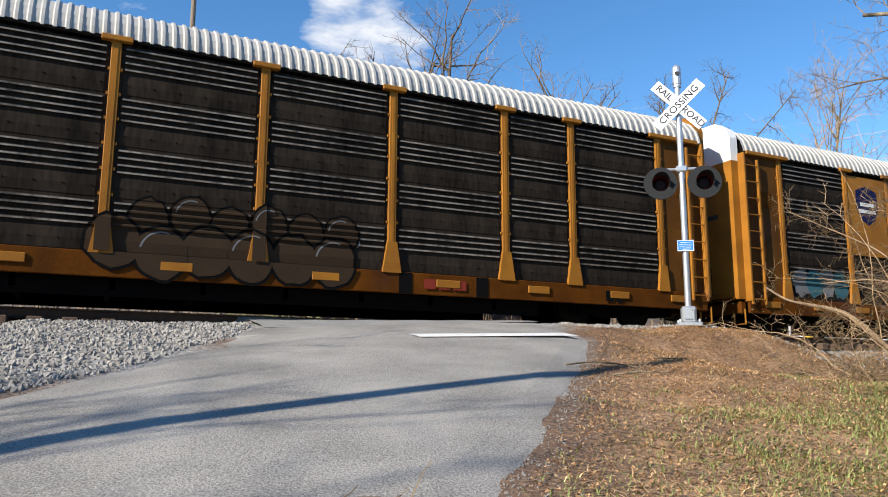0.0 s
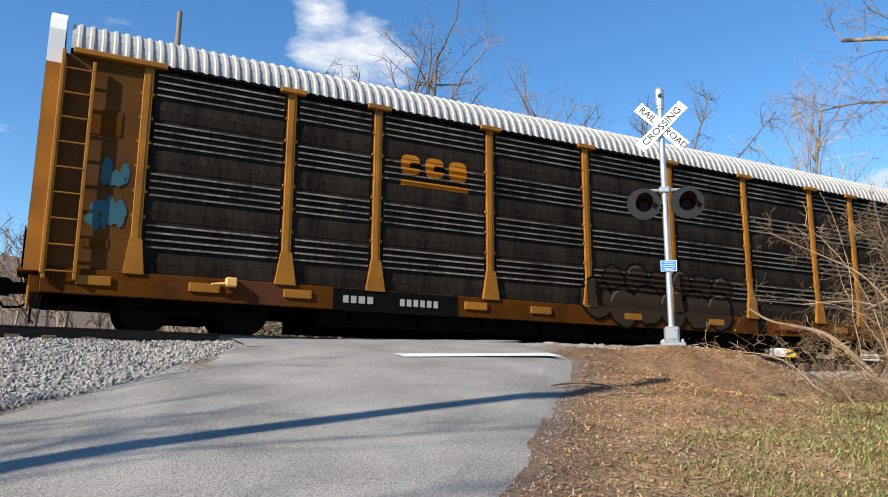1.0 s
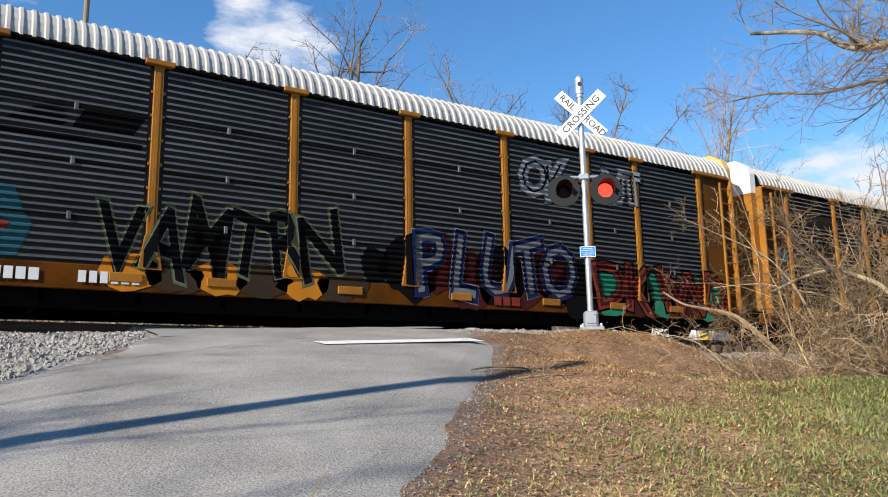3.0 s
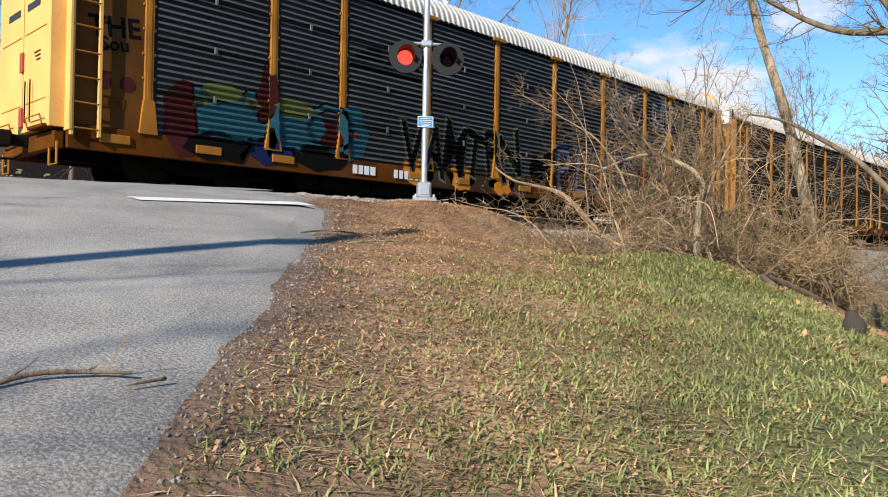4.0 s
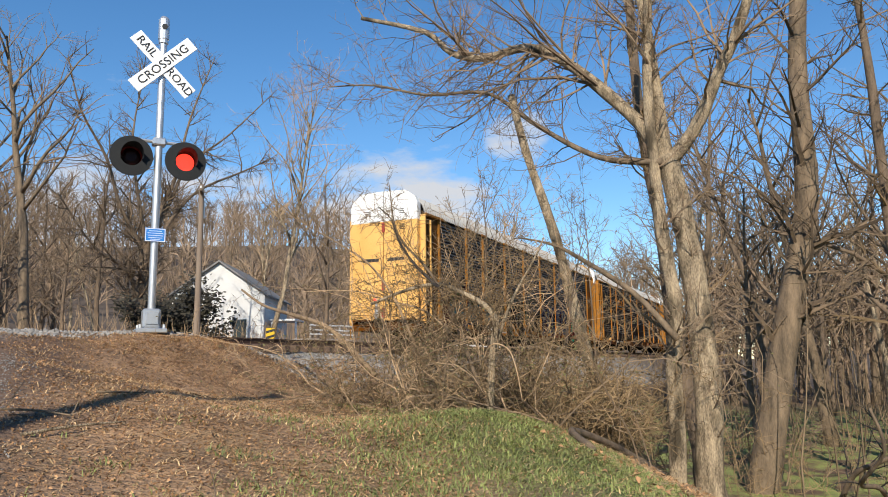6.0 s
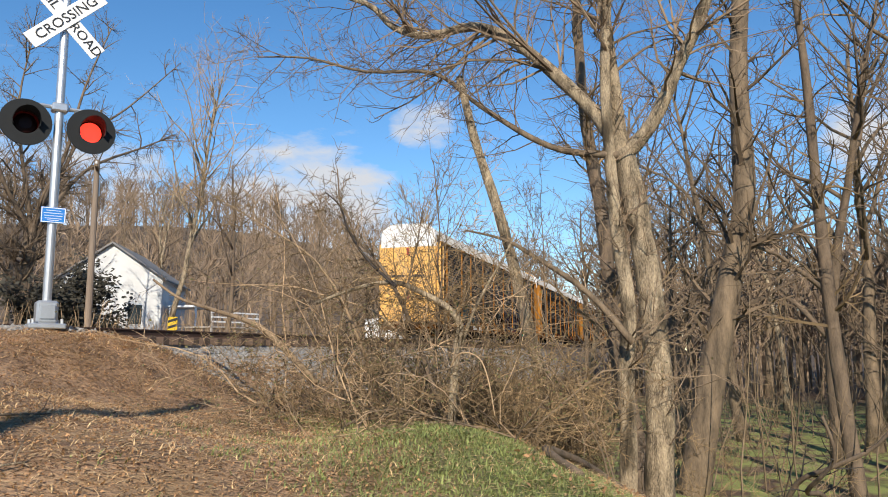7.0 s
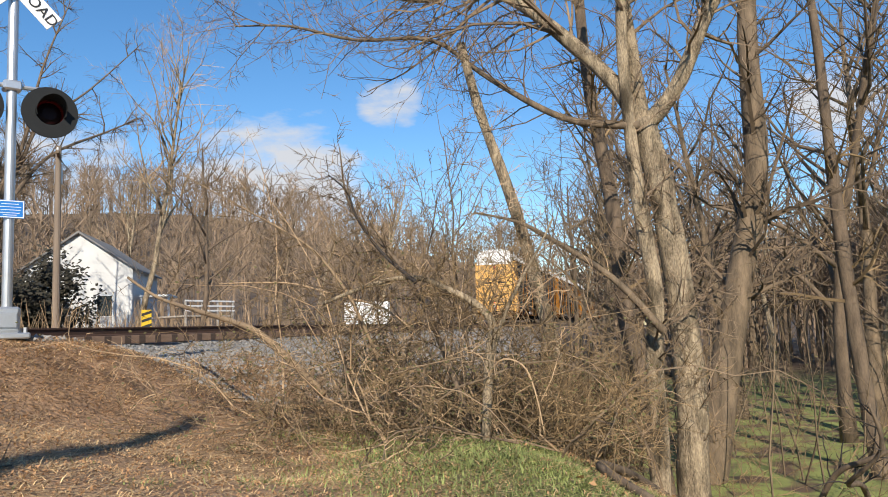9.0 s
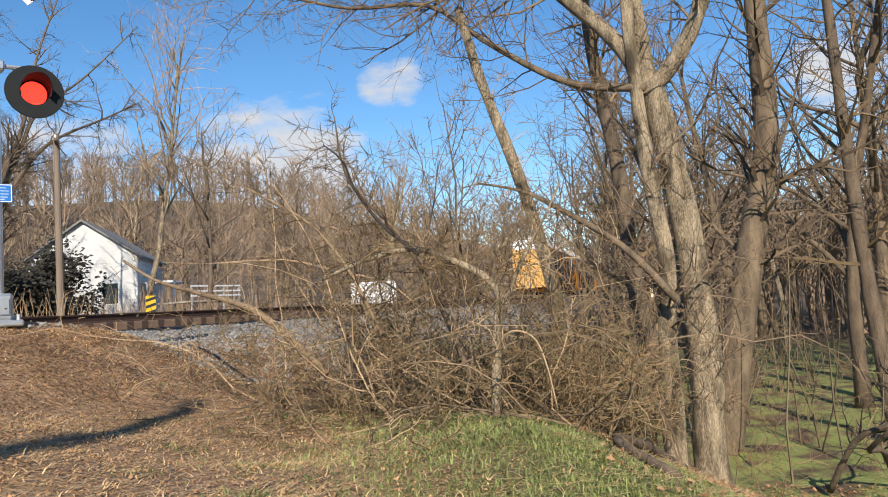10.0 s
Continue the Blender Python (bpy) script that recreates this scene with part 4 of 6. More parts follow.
def hero_tree():
    rng = random.Random(11)
    tree = empty("forked_tree", "pale-barked bare tree forking low over the bank", "tree", "bare trees")
    trunk = limb_part("trunk", [(3.75, -7.62, -2.75), (3.7, -7.55, -2.2), (3.7, -7.61, -1.1), (3.7, -7.53, 0.5), (3.7, -7.38, 1.75), (3.65, -7.2, 2.75)], 0.225, 0.165, BARK_PALE, tree, 16, rng)
    slim = limb_part("stem", [(3.4, -7.12, -2.7), (3.45, -7.16, -1.6), (3.5, -7.15, -0.64), (3.5, -7.22, 0.33), (3.5, -7.09, 1.47), (3.5, -7.02, 2.56), (3.5, -6.98, 3.84), (3.5, -7.05, 5.2), (3.5, -7.2, 7.6)], 0.14, 0.06, BARK_PALE, tree, 12, rng, "slimmer stem with peeling bark")
    left = limb_part("limb", [(3.65, -7.15, 2.6), (3.6, -6.9, 3.2), (3.6, -6.32, 3.9), (3.6, -5.59, 4.62), (3.6, -4.91, 5.0), (3.55, -4.1, 4.93), (3.5, -3.49, 5.14), (3.4, -3.0, 5.6), (3.3, -1.7, 6.1)], 0.125, 0.035, BARK_PALE, tree, 10, rng, "long crooked limb reaching over the bank")
    right = limb_part("limb", [(3.65, -7.2, 2.6), (3.6, -7.68, 3.15), (3.6, -8.07, 3.98), (3.6, -8.42, 4.7), (3.7, -8.9, 6.2), (3.8, -9.2, 8.0)], 0.12, 0.06, BARK_PALE, tree, 10, rng)
    mid = limb_part("limb", [(3.7, -7.2, 2.6), (3.7, -7.1, 3.7), (3.7, -7.0, 4.8), (3.8, -6.8, 6.6), (3.9, -6.9, 8.2)], 0.12, 0.05, BARK_PALE, tree, 10, rng)
    thin = limb_part("limb", [(3.5, -7.15, 2.62), (3.4, -6.39, 2.72), (3.4, -5.8, 3.0), (3.35, -5.0, 3.58), (3.3, -4.26, 4.17), (3.2, -3.12, 4.29), (3.1, -2.1, 4.61), (3.0, -1.2, 4.7)], 0.06, 0.012, BARK_GREY, tree, 7, rng, "thin low limb")
    m = Mesh()
    for path, r, L, n in ((left, 0.06, 2.5, 44), (right, 0.07, 1.9, 36), (mid, 0.07, 1.9, 36), (thin, 0.03, 1.7, 38), (slim, 0.04, 1.4, 46), (trunk, 0.03, 1.2, 34)):
        sprout(m, rng, path, r, L, n, 3, 0.03, 0.9, 0.16, 0.25, 0.0028)
    part("crown", m, TWIG_GREY, tree, "fine grey-brown leafless twigs")


def other_right_trees():
    rng = random.Random(23)
    snag = empty("broken_snag", "leaning dead trunk with a broken top", "tree", "bare trees")
    p = limb_part("trunk", [(3.2, -6.45, -2.3), (3.3, -6.2, -1.46), (3.3, -5.84, -0.28), (3.3, -5.52, 1.11), (3.3, -5.28, 1.97), (3.3, -4.95, 3.02), (3.3, -4.71, 4.05)], 0.125, 0.06, BARK_PALE, snag, 10, rng, rough=0.1)
    m = Mesh()
    sprout(m, rng, p, 0.02, 0.6, 9, 2, 0.05, 1.0, 0.3, 0.4)
    part("twigs", m, TWIG_TAN, snag)
    leaner = empty("leaning_tree", "fallen grey trunk leaning across the trees", "tree", "bare trees")
    p = limb_part("trunk", [(3.05, -7.3, -0.2), (3.0, -6.69, 0.52), (3.0, -5.9, 1.09), (3.0, -5.45, 1.35), (2.95, -4.9, 1.5)], 0.055, 0.012, BARK_GREY, leaner, 8, rng)
    m = Mesh()
    sprout(m, rng, p, 0.03, 0.9, 10, 2, 0.05, 0.9, 0.4, 0.2)
    part("twigs", m, TWIG_TAN, leaner)
    big = empty("tall_tree", "tall brown-barked bare tree on the low ground", "tree", "bare trees")
    p = limb_part("trunk", [(8.8, -7.9, -3.6), (8.7, -8.05, -3.0), (8.7, -8.49, -0.78), (8.7, -8.93, 1.18), (8.7, -9.27, 2.81), (8.7, -9.29, 5.55), (8.7, -9.45, 8.0), (8.7, -9.4, 12)], 0.34, 0.14, BARK_GREY, big, 14, rng)
    m = Mesh()
    sprout(m, rng, p, 0.16, 2.8, 28, 3, 0.06, 0.9, 0.3, 0.3)
    part("crown", m, TWIG_GREY, big)
    for pts, r, label in (([(7.0, -7.2, -3.4), (7.0, -7.05, -2.1), (7.0, -6.9, -1.2), (7.0, -6.68, 0.1), (7.0, -6.55, 2.1), (7.0, -6.35, 3.55), (7.0, -6.2, 5.0), (7.0, -6.1, 8.0)], 0.21, "dark-barked bare tree at the foot of the slope"), ([(9.5, -11.2, -3.5), (9.5, -11.0, -1.2), (9.5, -10.9, 0.3), (9.5, -10.8, 2.4), (9.5, -10.75, 4.1), (9.5, -10.7, 5.8), (9.5, -10.5, 9.0)], 0.17, "dark-barked bare tree on the low ground")):
        dark = empty("bare_tree", label, "tree", "bare trees")
        p = limb_part("trunk", pts, r, r * 0.4, BARK_BROWN, dark, 12, rng, rough=0.08)
        m = Mesh()
        sprout(m, rng, p, 0.1, 2.2, 26, 3, 0.05, 0.95, 0.25, 0.3)
        part("crown", m, TWIG_SHADE, dark)
    # crooked dead limbs lying low at the foot of the slope
    for k, pts in enumerate(([(6.0, -10.2, -3.1), (5.2, -9.9, -2.5), (4.6, -9.6, -2.35), (4.0, -9.9, -1.8), (3.8, -9.75, -1.2)], [(5.4, -9.2, -3.1), (4.9, -9.5, -2.3), (4.5, -9.9, -2.0), (4.2, -10.5, -1.6), (3.9, -10.9, -0.9)])):
        dead = empty("dead_branch", "crooked dark dead limb on the low ground", "branch", "dead limbs")
        p = limb_part("limb", pts, 0.05, 0.02, BARK_BROWN, dead, 7, rng)
        m = Mesh()
        sprout(m, rng, p, 0.04, 0.7, 8, 2, 0.1, 0.9, 0.4, 0.2)
        part("twigs", m, TWIG_DARK, dead)
    log = empty("fallen_log", "weathered fallen log on the bank's edge", "log")
    limb_part("log", [(-1.6, -7.15, gz(-1.6, -7.15) + 0.05), (-0.7, -6.7, gz(-0.7, -6.7) + 0.08), (0.6, -6.9, gz(0.6, -6.9) + 0.1), (1.8, -7.2, gz(1.8, -7.2) + 0.1)], 0.03, 0.055, BARK_BROWN, log, 8, rng, rough=0.12)
    stump = empty("stump", "dark rotten stump at the edge of the grass", "stump")
    z = gz(-3.2, -8.4)
    limb_part("stump", [(-3.2, -8.45, z - 0.15), (-3.15, -8.4, z + 0.05), (-3.1, -8.36, z + 0.16)], 0.1, 0.045, BARK_DARK, stump, 9, rng, rough=0.4)


def make_bush():
    rng = random.Random(31)
    bush = empty("thicket", "tangled leafless thicket on the bank", "bush")
    arch = limb_part("arched_stem", [(-0.55, -5.72, gz(-0.55, -5.7) - 0.1), (-0.6, -5.8, -0.3), (-0.6, -5.84, -0.05), (-0.6, -5.72, 0.13), (-0.6, -5.44, 0.29), (-0.6, -5.13, 0.41), (-0.65, -4.74, 0.36), (-0.75, -4.3, 0.2)], 0.045, 0.016, BARK_PALE, bush, 8, rng, "thick arched stem")
    pale = limb_part("pale_stem", [(-0.3, -4.1, -0.65), (-0.2, -3.5, -0.15), (-0.05, -3.1, 0.04), (0.7, -2.0, 0.26), (1.4, -1.0, 0.47), (1.64, -0.36, 0.77)], 0.04, 0.018, TWIG_TAN, bush, 7, rng, "pale broken stem")
    up = limb_part("stem", [(-0.2, -5.5, -0.9), (-0.3, -5.2, 0.0), (-0.3, -4.87, 0.6), (-0.3, -4.42, 1.12), (-0.3, -4.31, 1.75)], 0.03, 0.006, BARK_BROWN, bush, 6, rng)
    dark = limb_part("stem", [(-0.65, -5.17, 0.36), (-0.65, -4.93, 0.57), (-0.65, -4.76, 0.76), (-0.65, -4.61, 1.0), (-0.65, -4.52, 1.24), (-0.65, -4.34, 1.41)], 0.022, 0.006, BARK_DARK, bush, 6, rng, "dark rising stem")
    fork = limb_part("stem", [(-0.5, -5.71, -0.8), (-0.5, -5.81, -0.31), (-0.5, -5.94, 0.06), (-0.5, -6.1, 0.36), (-0.5, -6.27, 0.63), (-0.5, -6.4, 0.88)], 0.024, 0.008, BARK_PALE, bush, 6, rng, "pale leaning stem")
    sweep = limb_part("pale_stem", [(0.0, -4.7, -0.7), (-0.2, -4.45, 0.06), (-0.2, -4.25, 0.42), (-0.2, -3.94, 0.78), (-0.2, -3.56, 1.03), (-0.2, -3.07, 1.31), (-0.2, -2.5, 1.64)], 0.02, 0.005, TWIG_TAN, bush, 6, rng, "long pale sweeping stem")
    low = limb_part("pale_stem", [(0.2, -5.0, -0.2), (0.2, -4.54, 0.17), (0.2, -4.06, 0.31), (0.2, -3.57, 0.46), (0.2, -3.12, 0.5), (0.2, -2.65, 0.51)], 0.016, 0.005, TWIG_TAN, bush, 6, rng)
    droop = limb_part("pale_stem", [(-1.0, -5.8, -0.6), (-1.2, -6.0, -0.33), (-1.2, -6.19, -0.36), (-1.2, -6.28, -0.56), (-1.2, -6.34, -0.89)], 0.009, 0.005, TWIG_TAN, bush, 6, rng)
    light, m, leaves = Mesh(), Mesh(), Mesh()
    for p, n in ((arch, 40), (pale, 12), (up, 26), (dark, 22), (fork, 20), (sweep, 26), (low, 18)):
        sprout(m, rng, p, 0.012, 0.7, n, 2, -0.02, 1.0, 0.35, 0.15, 0.0024)
    stems, grey_stems = Mesh(), Mesh()

    def cane(x, y, way, L, r, wander, droop_by, shoots, reach):
        path = bend(rng, (x, y, gz(x, y) - 0.05), way, L, 8, wander, droop_by)
        path = [Vector((q.x, q.y, max(q.z, gz(q.x, q.y) + 0.03))) for q in path]
        pale_one = rng.random() < 0.4
        (stems if pale_one else grey_stems).tube(path, [r * (1 - 0.1 * i) for i in range(9)], 4, cap=False)
        sprout(light if rng.random() < 0.35 else m, rng, path, r, reach, shoots, 2, -0.03, 1.15, 0.4, 0.12, 0.0025)
        return path
    for k in range(105):
        x, y = rng.gauss(0.75, 1.0), rng.gauss(-4.85, 0.95)
        if x < -0.9 or y > -2.8:
            continue
        a = rng.gauss(math.pi * 0.62, 1.4)
        path = cane(x, y, (math.cos(a), math.sin(a), rng.uniform(0.7, 2.0)), rng.uniform(1.6, 3.4), rng.uniform(0.005, 0.014), 0.3, -0.1, 12, 0.6)
        for _ in range(44):
            at, d = along(path, rng.uniform(0.25, 1))
            c = at + Vector((rng.gauss(0, 0.16), rng.gauss(0, 0.16), rng.gauss(0, 0.13)))
            u = Vector((rng.gauss(0, 1), rng.gauss(0, 1), rng.gauss(0, 0.6))).normalized() * rng.uniform(0.018, 0.036)
            v = u.orthogonal().normalized() * u.length * 0.42
            n = len(leaves.v)
            leaves.v += [tuple(c), tuple(c + u * 0.5 + v), tuple(c + u), tuple(c + u * 0.5 - v)]
            leaves.f.append((n, n + 1, n + 2, n + 3))
    # tall whips
    for k in range(26):
        x, y = rng.gauss(1.1, 1.0), rng.gauss(-5.0, 1.0)
        if x > -0.8 and y < -2.8:
            cane(x, y, (rng.gauss(0, 0.35), rng.gauss(0.15, 0.35), 1.6), rng.uniform(2.2, 3.6), rng.uniform(0.006, 0.012), 0.14, -0.03, 9, 0.7)
    # low heap of dead wood in front
    for k in range(42):
        x, y = rng.gauss(0.1, 0.6), rng.gauss(-4.3, 0.75)
        if x < -1.0 or y > -2.6:
            continue
        a = rng.gauss(math.pi * 0.7, 0.9)
        cane(x, y, (math.cos(a), math.sin(a), rng.uniform(0.15, 0.75)), rng.uniform(0.8, 1.7), rng.uniform(0.004, 0.01), 0.3, -0.04, 8, 0.45)
    for name, mesh, mat, label in (("stem", stems, TWIG_TAN, "pale tan canes"), ("stem", grey_stems, TWIG_GREY, "grey-brown canes"), ("twig", m, TWIG_SHADE, "fine brown twigs"), ("twig", light, TWIG_TAN, "fine pale twigs"), ("leaves", leaves, LEAF_OLIVE, "sparse small olive leaves")):
        part(name, mesh, mat, bush, label)["kind"] = "stuff"
    # slim saplings rising through it
    for seed, (x, y, h) in enumerate(((1.2, -5.3, 4.4), (2.1, -5.7, 4.2), (0.5, -4.3, 3.4), (1.7, -4.7, 3.8), (2.6, -6.3, 4.6))):
        sap = random_tree("sapling", 210 + seed, h, 0.024, BARK_BROWN, TWIG_SHADE, "slim bare sapling rising out of the thicket", 9, "saplings", 0.12, 0.25, 0.9, 0.55, 0.0026)
        sap.matrix_basis = pose(x, y, gz(x, y), 0, 0, 70 * seed)
    # a second, lower tangle on the slope behind it
    for seed, (cx, cy, sx, sy, n, label) in enumerate(((4.6, -3.0, 2.4, 1.6, 70, "low brown brush on the slope by the track"), (3.0, -6.4, 1.2, 0.8, 75, "low brown brush under the trees"), (1.3, -6.5, 0.7, 0.5, 75, "tangled dark brush on the bank's slope"), (1.9, -6.0, 0.7, 0.4, 40, "tangled dark brush on the bank's slope"), (2.2, -5.5, 0.8, 0.6, 60, "tangled dark brush on the bank's slope"), (7.5, -8.5, 2.2, 2.2, 45, "low brown brush under the trees"), (2.6, -3.9, 0.9, 0.8, 40, "twiggy brown brush on the slope by the track"), (14, -10, 4, 3, 60, "low brown brush under the trees"), (11, -3.4, 4.0, 1.4, 50, "low brown brush on the slope by the track"), (22, -3.4, 6.0, 1.6, 50, "low brown brush on the slope by the track"))):
        b = empty("brush", label, "bush", "brush")
        m = Mesh()
        for k in range(n):
            x, y = rng.gauss(cx, sx), rng.gauss(cy, sy)
            if y > 1.0 or (x + 0.42) * 0.62 - (y + 5.2) * 0.76 < 0.4 or (y < -6.6 and x < 4.6):
                continue
            path = bend(rng, (x, y, gz(x, y) - 0.05), (rng.gauss(0, 0.5), rng.gauss(0, 0.5), 1), rng.uniform(0.5, 1.5) if 1 < seed < 5 else rng.uniform(0.7, 2.6), 5, 0.24, -0.03)
            m.tube(path, [0.009 * (1 - 0.14 * i) for i in range(6)], 3, cap=False)
            sprout(m, rng, path, 0.008, 0.7, 9, 2, 0.0, 1.0, 0.35, 0.15, 0.0035)
        part("stem", m, TWIG_BROWN if seed in (0, 6) else TWIG_SHADE if seed < 6 else TWIG_GREY, b)["kind"] = "stuff"


def dark_multi_tree(name, label, base, stems, seed, bark=BARK_DARK, twig=TWIG_DARK, r=0.2, n=26, L=2.2):
    rng = random.Random(seed)
    t = empty(name, label, "tree", "bare trees")
    m = Mesh()
    for k, s in enumerate(stems):
        p = limb_part("stem", [base] + s, r * (1 if k == 0 else 0.72), r * 0.09, bark, t, 9, rng)
        sprout(m, rng, p, r * 0.55, L, n, 3, 0.05, 0.9, 0.2, 0.25)
    part("crown", m, twig, t)


hero_tree()
other_right_trees()
make_bush()
z0 = gz(0.4, 14)
dark_multi_tree("many_stemmed_tree", "dark many-stemmed bare tree beyond the track", (0.4, 14, z0 - 0.2), [
    [(0.2, 14, 1.2), (-0.5, 14, 2.8), (-1.7, 14, 4.6), (-2.9, 14, 6.1), (-4.2, 13.8, 8.2)],
    [(0.4, 14, 1.2), (0.0, 14.2, 3.4), (-0.6, 14.4, 5.4), (-1.0, 14.5, 7.2), (-1.2, 14.6, 10)],
    [(0.5, 14, 1.2), (0.7, 13.8, 3.2), (1.05, 13.6, 4.7), (1.2, 13.6, 6.8), (1.6, 13.5, 9.5)],
    [(0.6, 14, 1.2), (1.6, 14.1, 2.8), (2.6, 14.2, 4.6), (3.9, 14.3, 6.2), (5.0, 14.3, 6.6), (5.5, 14.2, 7.4)],
    [(0.3, 14, 1.0), (-1.2, 14.2, 2.4), (-2.6, 14.5, 3.2), (-4.4, 14.6, 4.6)]], 41, r=0.3)
dark_multi_tree("wide_tree", "wide-spreading bare tree behind the crossing", (20.5, 22, 0.2), [
    [(20.6, 22, 3.0), (20.9, 22, 5.8), (21.8, 22, 8.2), (22.6, 22, 9.8), (23.6, 22, 13.6), (25.2, 21.8, 17.8)],
    [(20.6, 22.1, 3.0), (21.1, 22.1, 5.8), (22.4, 22.0, 8.6), (23.5, 21.9, 10.8), (26.4, 21.6, 13.3), (30.4, 21.2, 17.4)],
    [(20.7, 21.9, 3.0), (21.2, 21.9, 5.6), (23.6, 21.7, 9.0), (27.6, 21.4, 11.3), (30.5, 21.2, 12.9)],
    [(20.5, 22, 3.0), (20.6, 22.2, 5.6), (19.2, 22.3, 7.7), (18.3, 22.4, 10.0), (16.7, 22.5, 12.1), (15.8, 22.5, 14.5)],
    [(20.5, 22, 3.0), (20.8, 22.2, 6.2), (20.2, 22.3, 9.0), (19.8, 22.3, 11.7), (20.4, 22.3, 15.4)],
    [(20.5, 22, 2.6), (19.6, 22.1, 4.4), (17.6, 22.2, 5.4), (15.6, 22.3, 7.6)]], 43, BARK_BROWN, TWIG_GREY, 0.25, 36, 2.6)


# ---- woods ----
def edge_of(x, y):
    """How far a place lies beyond the bank's edge."""
    return (x + 0.42) * 0.62 - (y + 5.2) * 0.76


def make_woods():
    kinds = [random_tree("bare_tree", 101, 15, 0.2, BARK_BROWN, TWIG_GREY, "tall leafless tree with grey-brown twigs", 14, detail=1.3),
             random_tree("bare_tree", 102, 18, 0.26, BARK_GREY, TWIG_GREY, "tall leafless tree with a straight grey trunk", 12, first=0.4, open_angle=0.6),
             random_tree("bare_tree", 103, 12, 0.15, BARK_BROWN, TWIG_GREY, "slender brown leafless tree", 13, first=0.2, detail=1.3),
             random_tree("bare_tree", 104, 16, 0.17, BARK_PALE, TWIG_TAN, "slender pale-trunked leafless tree", 10, first=0.45, open_angle=0.45)]
    rng = random.Random(7)
    spots = []

    def clear(x, y):
        if -9.5 < x < -2 and y > 0 or abs(y - TRACK_Y) < 5.5:
            return False
        if 30 < x < 46 and 16 < y < 40 or 4 < x < 20 and 24 < y < 38:
            return False
        return all((x - a) ** 2 + (y - b) ** 2 > 3.2 for a, b in spots)

    def stand(count, xs, ys, ks, low=0.75, high=1.2):
        made = 0
        for _ in range(count * 12):
            x, y = rng.uniform(*xs), rng.uniform(*ys)
            if made < count and clear(x, y):
                made += 1
                spots.append((x, y))
                k = rng.choice(ks)
                s = rng.uniform(low, high)
                t = copy_thing(kinds[k], Matrix.Identity(4))
                t.matrix_basis = pose(x, y, gz(x, y), 0, 0, rng.uniform(0, 360)) @ Matrix.Scale(s, 4)
    stand(27, (9, 36), (-26, -7.5), (0, 1, 3, 2, 1), 0.7, 1.1)
    stand(30, (20, 70), (-32, -1.5), (0, 1, 2, 3), 0.8, 1.15)
    stand(22, (-22, 34), (20, 48), (0, 2, 2, 3), 0.6, 0.95)
    stand(12, (0, 90), (34, 75), (0, 1, 2, 3), 0.8, 1.1)
    stand(14, (45, 100), (11, 34), (0, 1, 2, 3), 0.7, 1.0)
    stand(5, (18, 34), (40, 50), (0, 2), 1.1, 1.3)
    for x, y, k, s in ((8.9, 42, 0, 1.9), (16.9, 42.5, 0, 2.0), (25.2, 42, 2, 2.2), (5.0, 43, 2, 1.9)):
        t = copy_thing(kinds[k], Matrix.Identity(4))
        t.matrix_basis = pose(x, y, gz(x, y), 0, 0, 77 * x) @ Matrix.Scale(s, 4)
    poplar = random_tree("poplar", 105, 22, 0.2, BARK_PALE, TWIG_TAN, "tall slim pale poplar beside the white house", 22, first=0.3, open_angle=0.22, detail=1.3)
    poplar.matrix_basis = pose(33.8, 24.0, gz(33.8, 24.0))
    for x, y, k in ((-34, -13.6, 0), (-36, -16.2, 1), (-37, -15.2, 0)):
        t = copy_thing(kinds[k], Matrix.Identity(4))
        t.matrix_basis = pose(x, y, gz(x, y), 0, 0, 40 + 60 * k) @ Matrix.Scale(1.25, 4)
    for k, s in zip(kinds, ((6, 20.5), (13.5, 21), (26, 14.5), (44, 33))):
        k.matrix_basis = pose(*s, gz(*s), 0, 0, 30)

    def far_wood(name, count, xs, ys, seed, big=1.0):
        """Far woods as one piece: trunks and thin crowns."""
        g = random.Random(seed)
        protos = []
        for q in range(5):
            r = random.Random(500 + q)
            m = Mesh()
            H = r.uniform(11, 16)
            tr = bend(r, (0, 0, -0.5), (0, 0, 1), H, 3, 0.06, 0.03)
            m.tube(tr, [0.19, 0.14, 0.09, 0.03], 3, cap=False)
            for _ in range(13):
                at, d = along(tr, r.uniform(0.25, 1))
                a = r.uniform(0, 6.28)
                lm = bend(r, at, (math.cos(a) * 0.7, math.sin(a) * 0.7, 0.8), H * r.uniform(0.14, 0.3), 1, 0.2, 0.1)
                m.tube(lm, [0.07, 0.035], 3, cap=False)
                for _ in range(4):
                    at2, d2 = along(lm, r.uniform(0.2, 1))
                    tw = bend(r, at2, (d2.x + r.gauss(0, 0.6), d2.y + r.gauss(0, 0.6), d2.z + r.gauss(0, 0.4)), H * r.uniform(0.07, 0.17), 1, 0.2, 0.05)
                    m.tube(tw, [0.055, 0.03], 3, cap=False)
            protos.append((np.array(m.v), m.f))
        out = Mesh()
        for _ in range(count):
            x, y = g.uniform(*xs), g.uniform(*ys)
            if abs(y - TRACK_Y) < 7 and x < 170:
                continue
            v, f = protos[g.randrange(5)]
            a, s = g.uniform(0, 6.28), g.uniform(0.6, 0.95) * big
            c, n = math.cos(a) * s, math.sin(a) * s
            base = len(out.v)
            w = np.stack([v[:, 0] * c - v[:, 1] * n + x, v[:, 0] * n + v[:, 1] * c + y, v[:, 2] * s + gz(x, y)], 1)
            out.v += w.tolist()
            out.f += [tuple(base + i for i in q) for q in f]
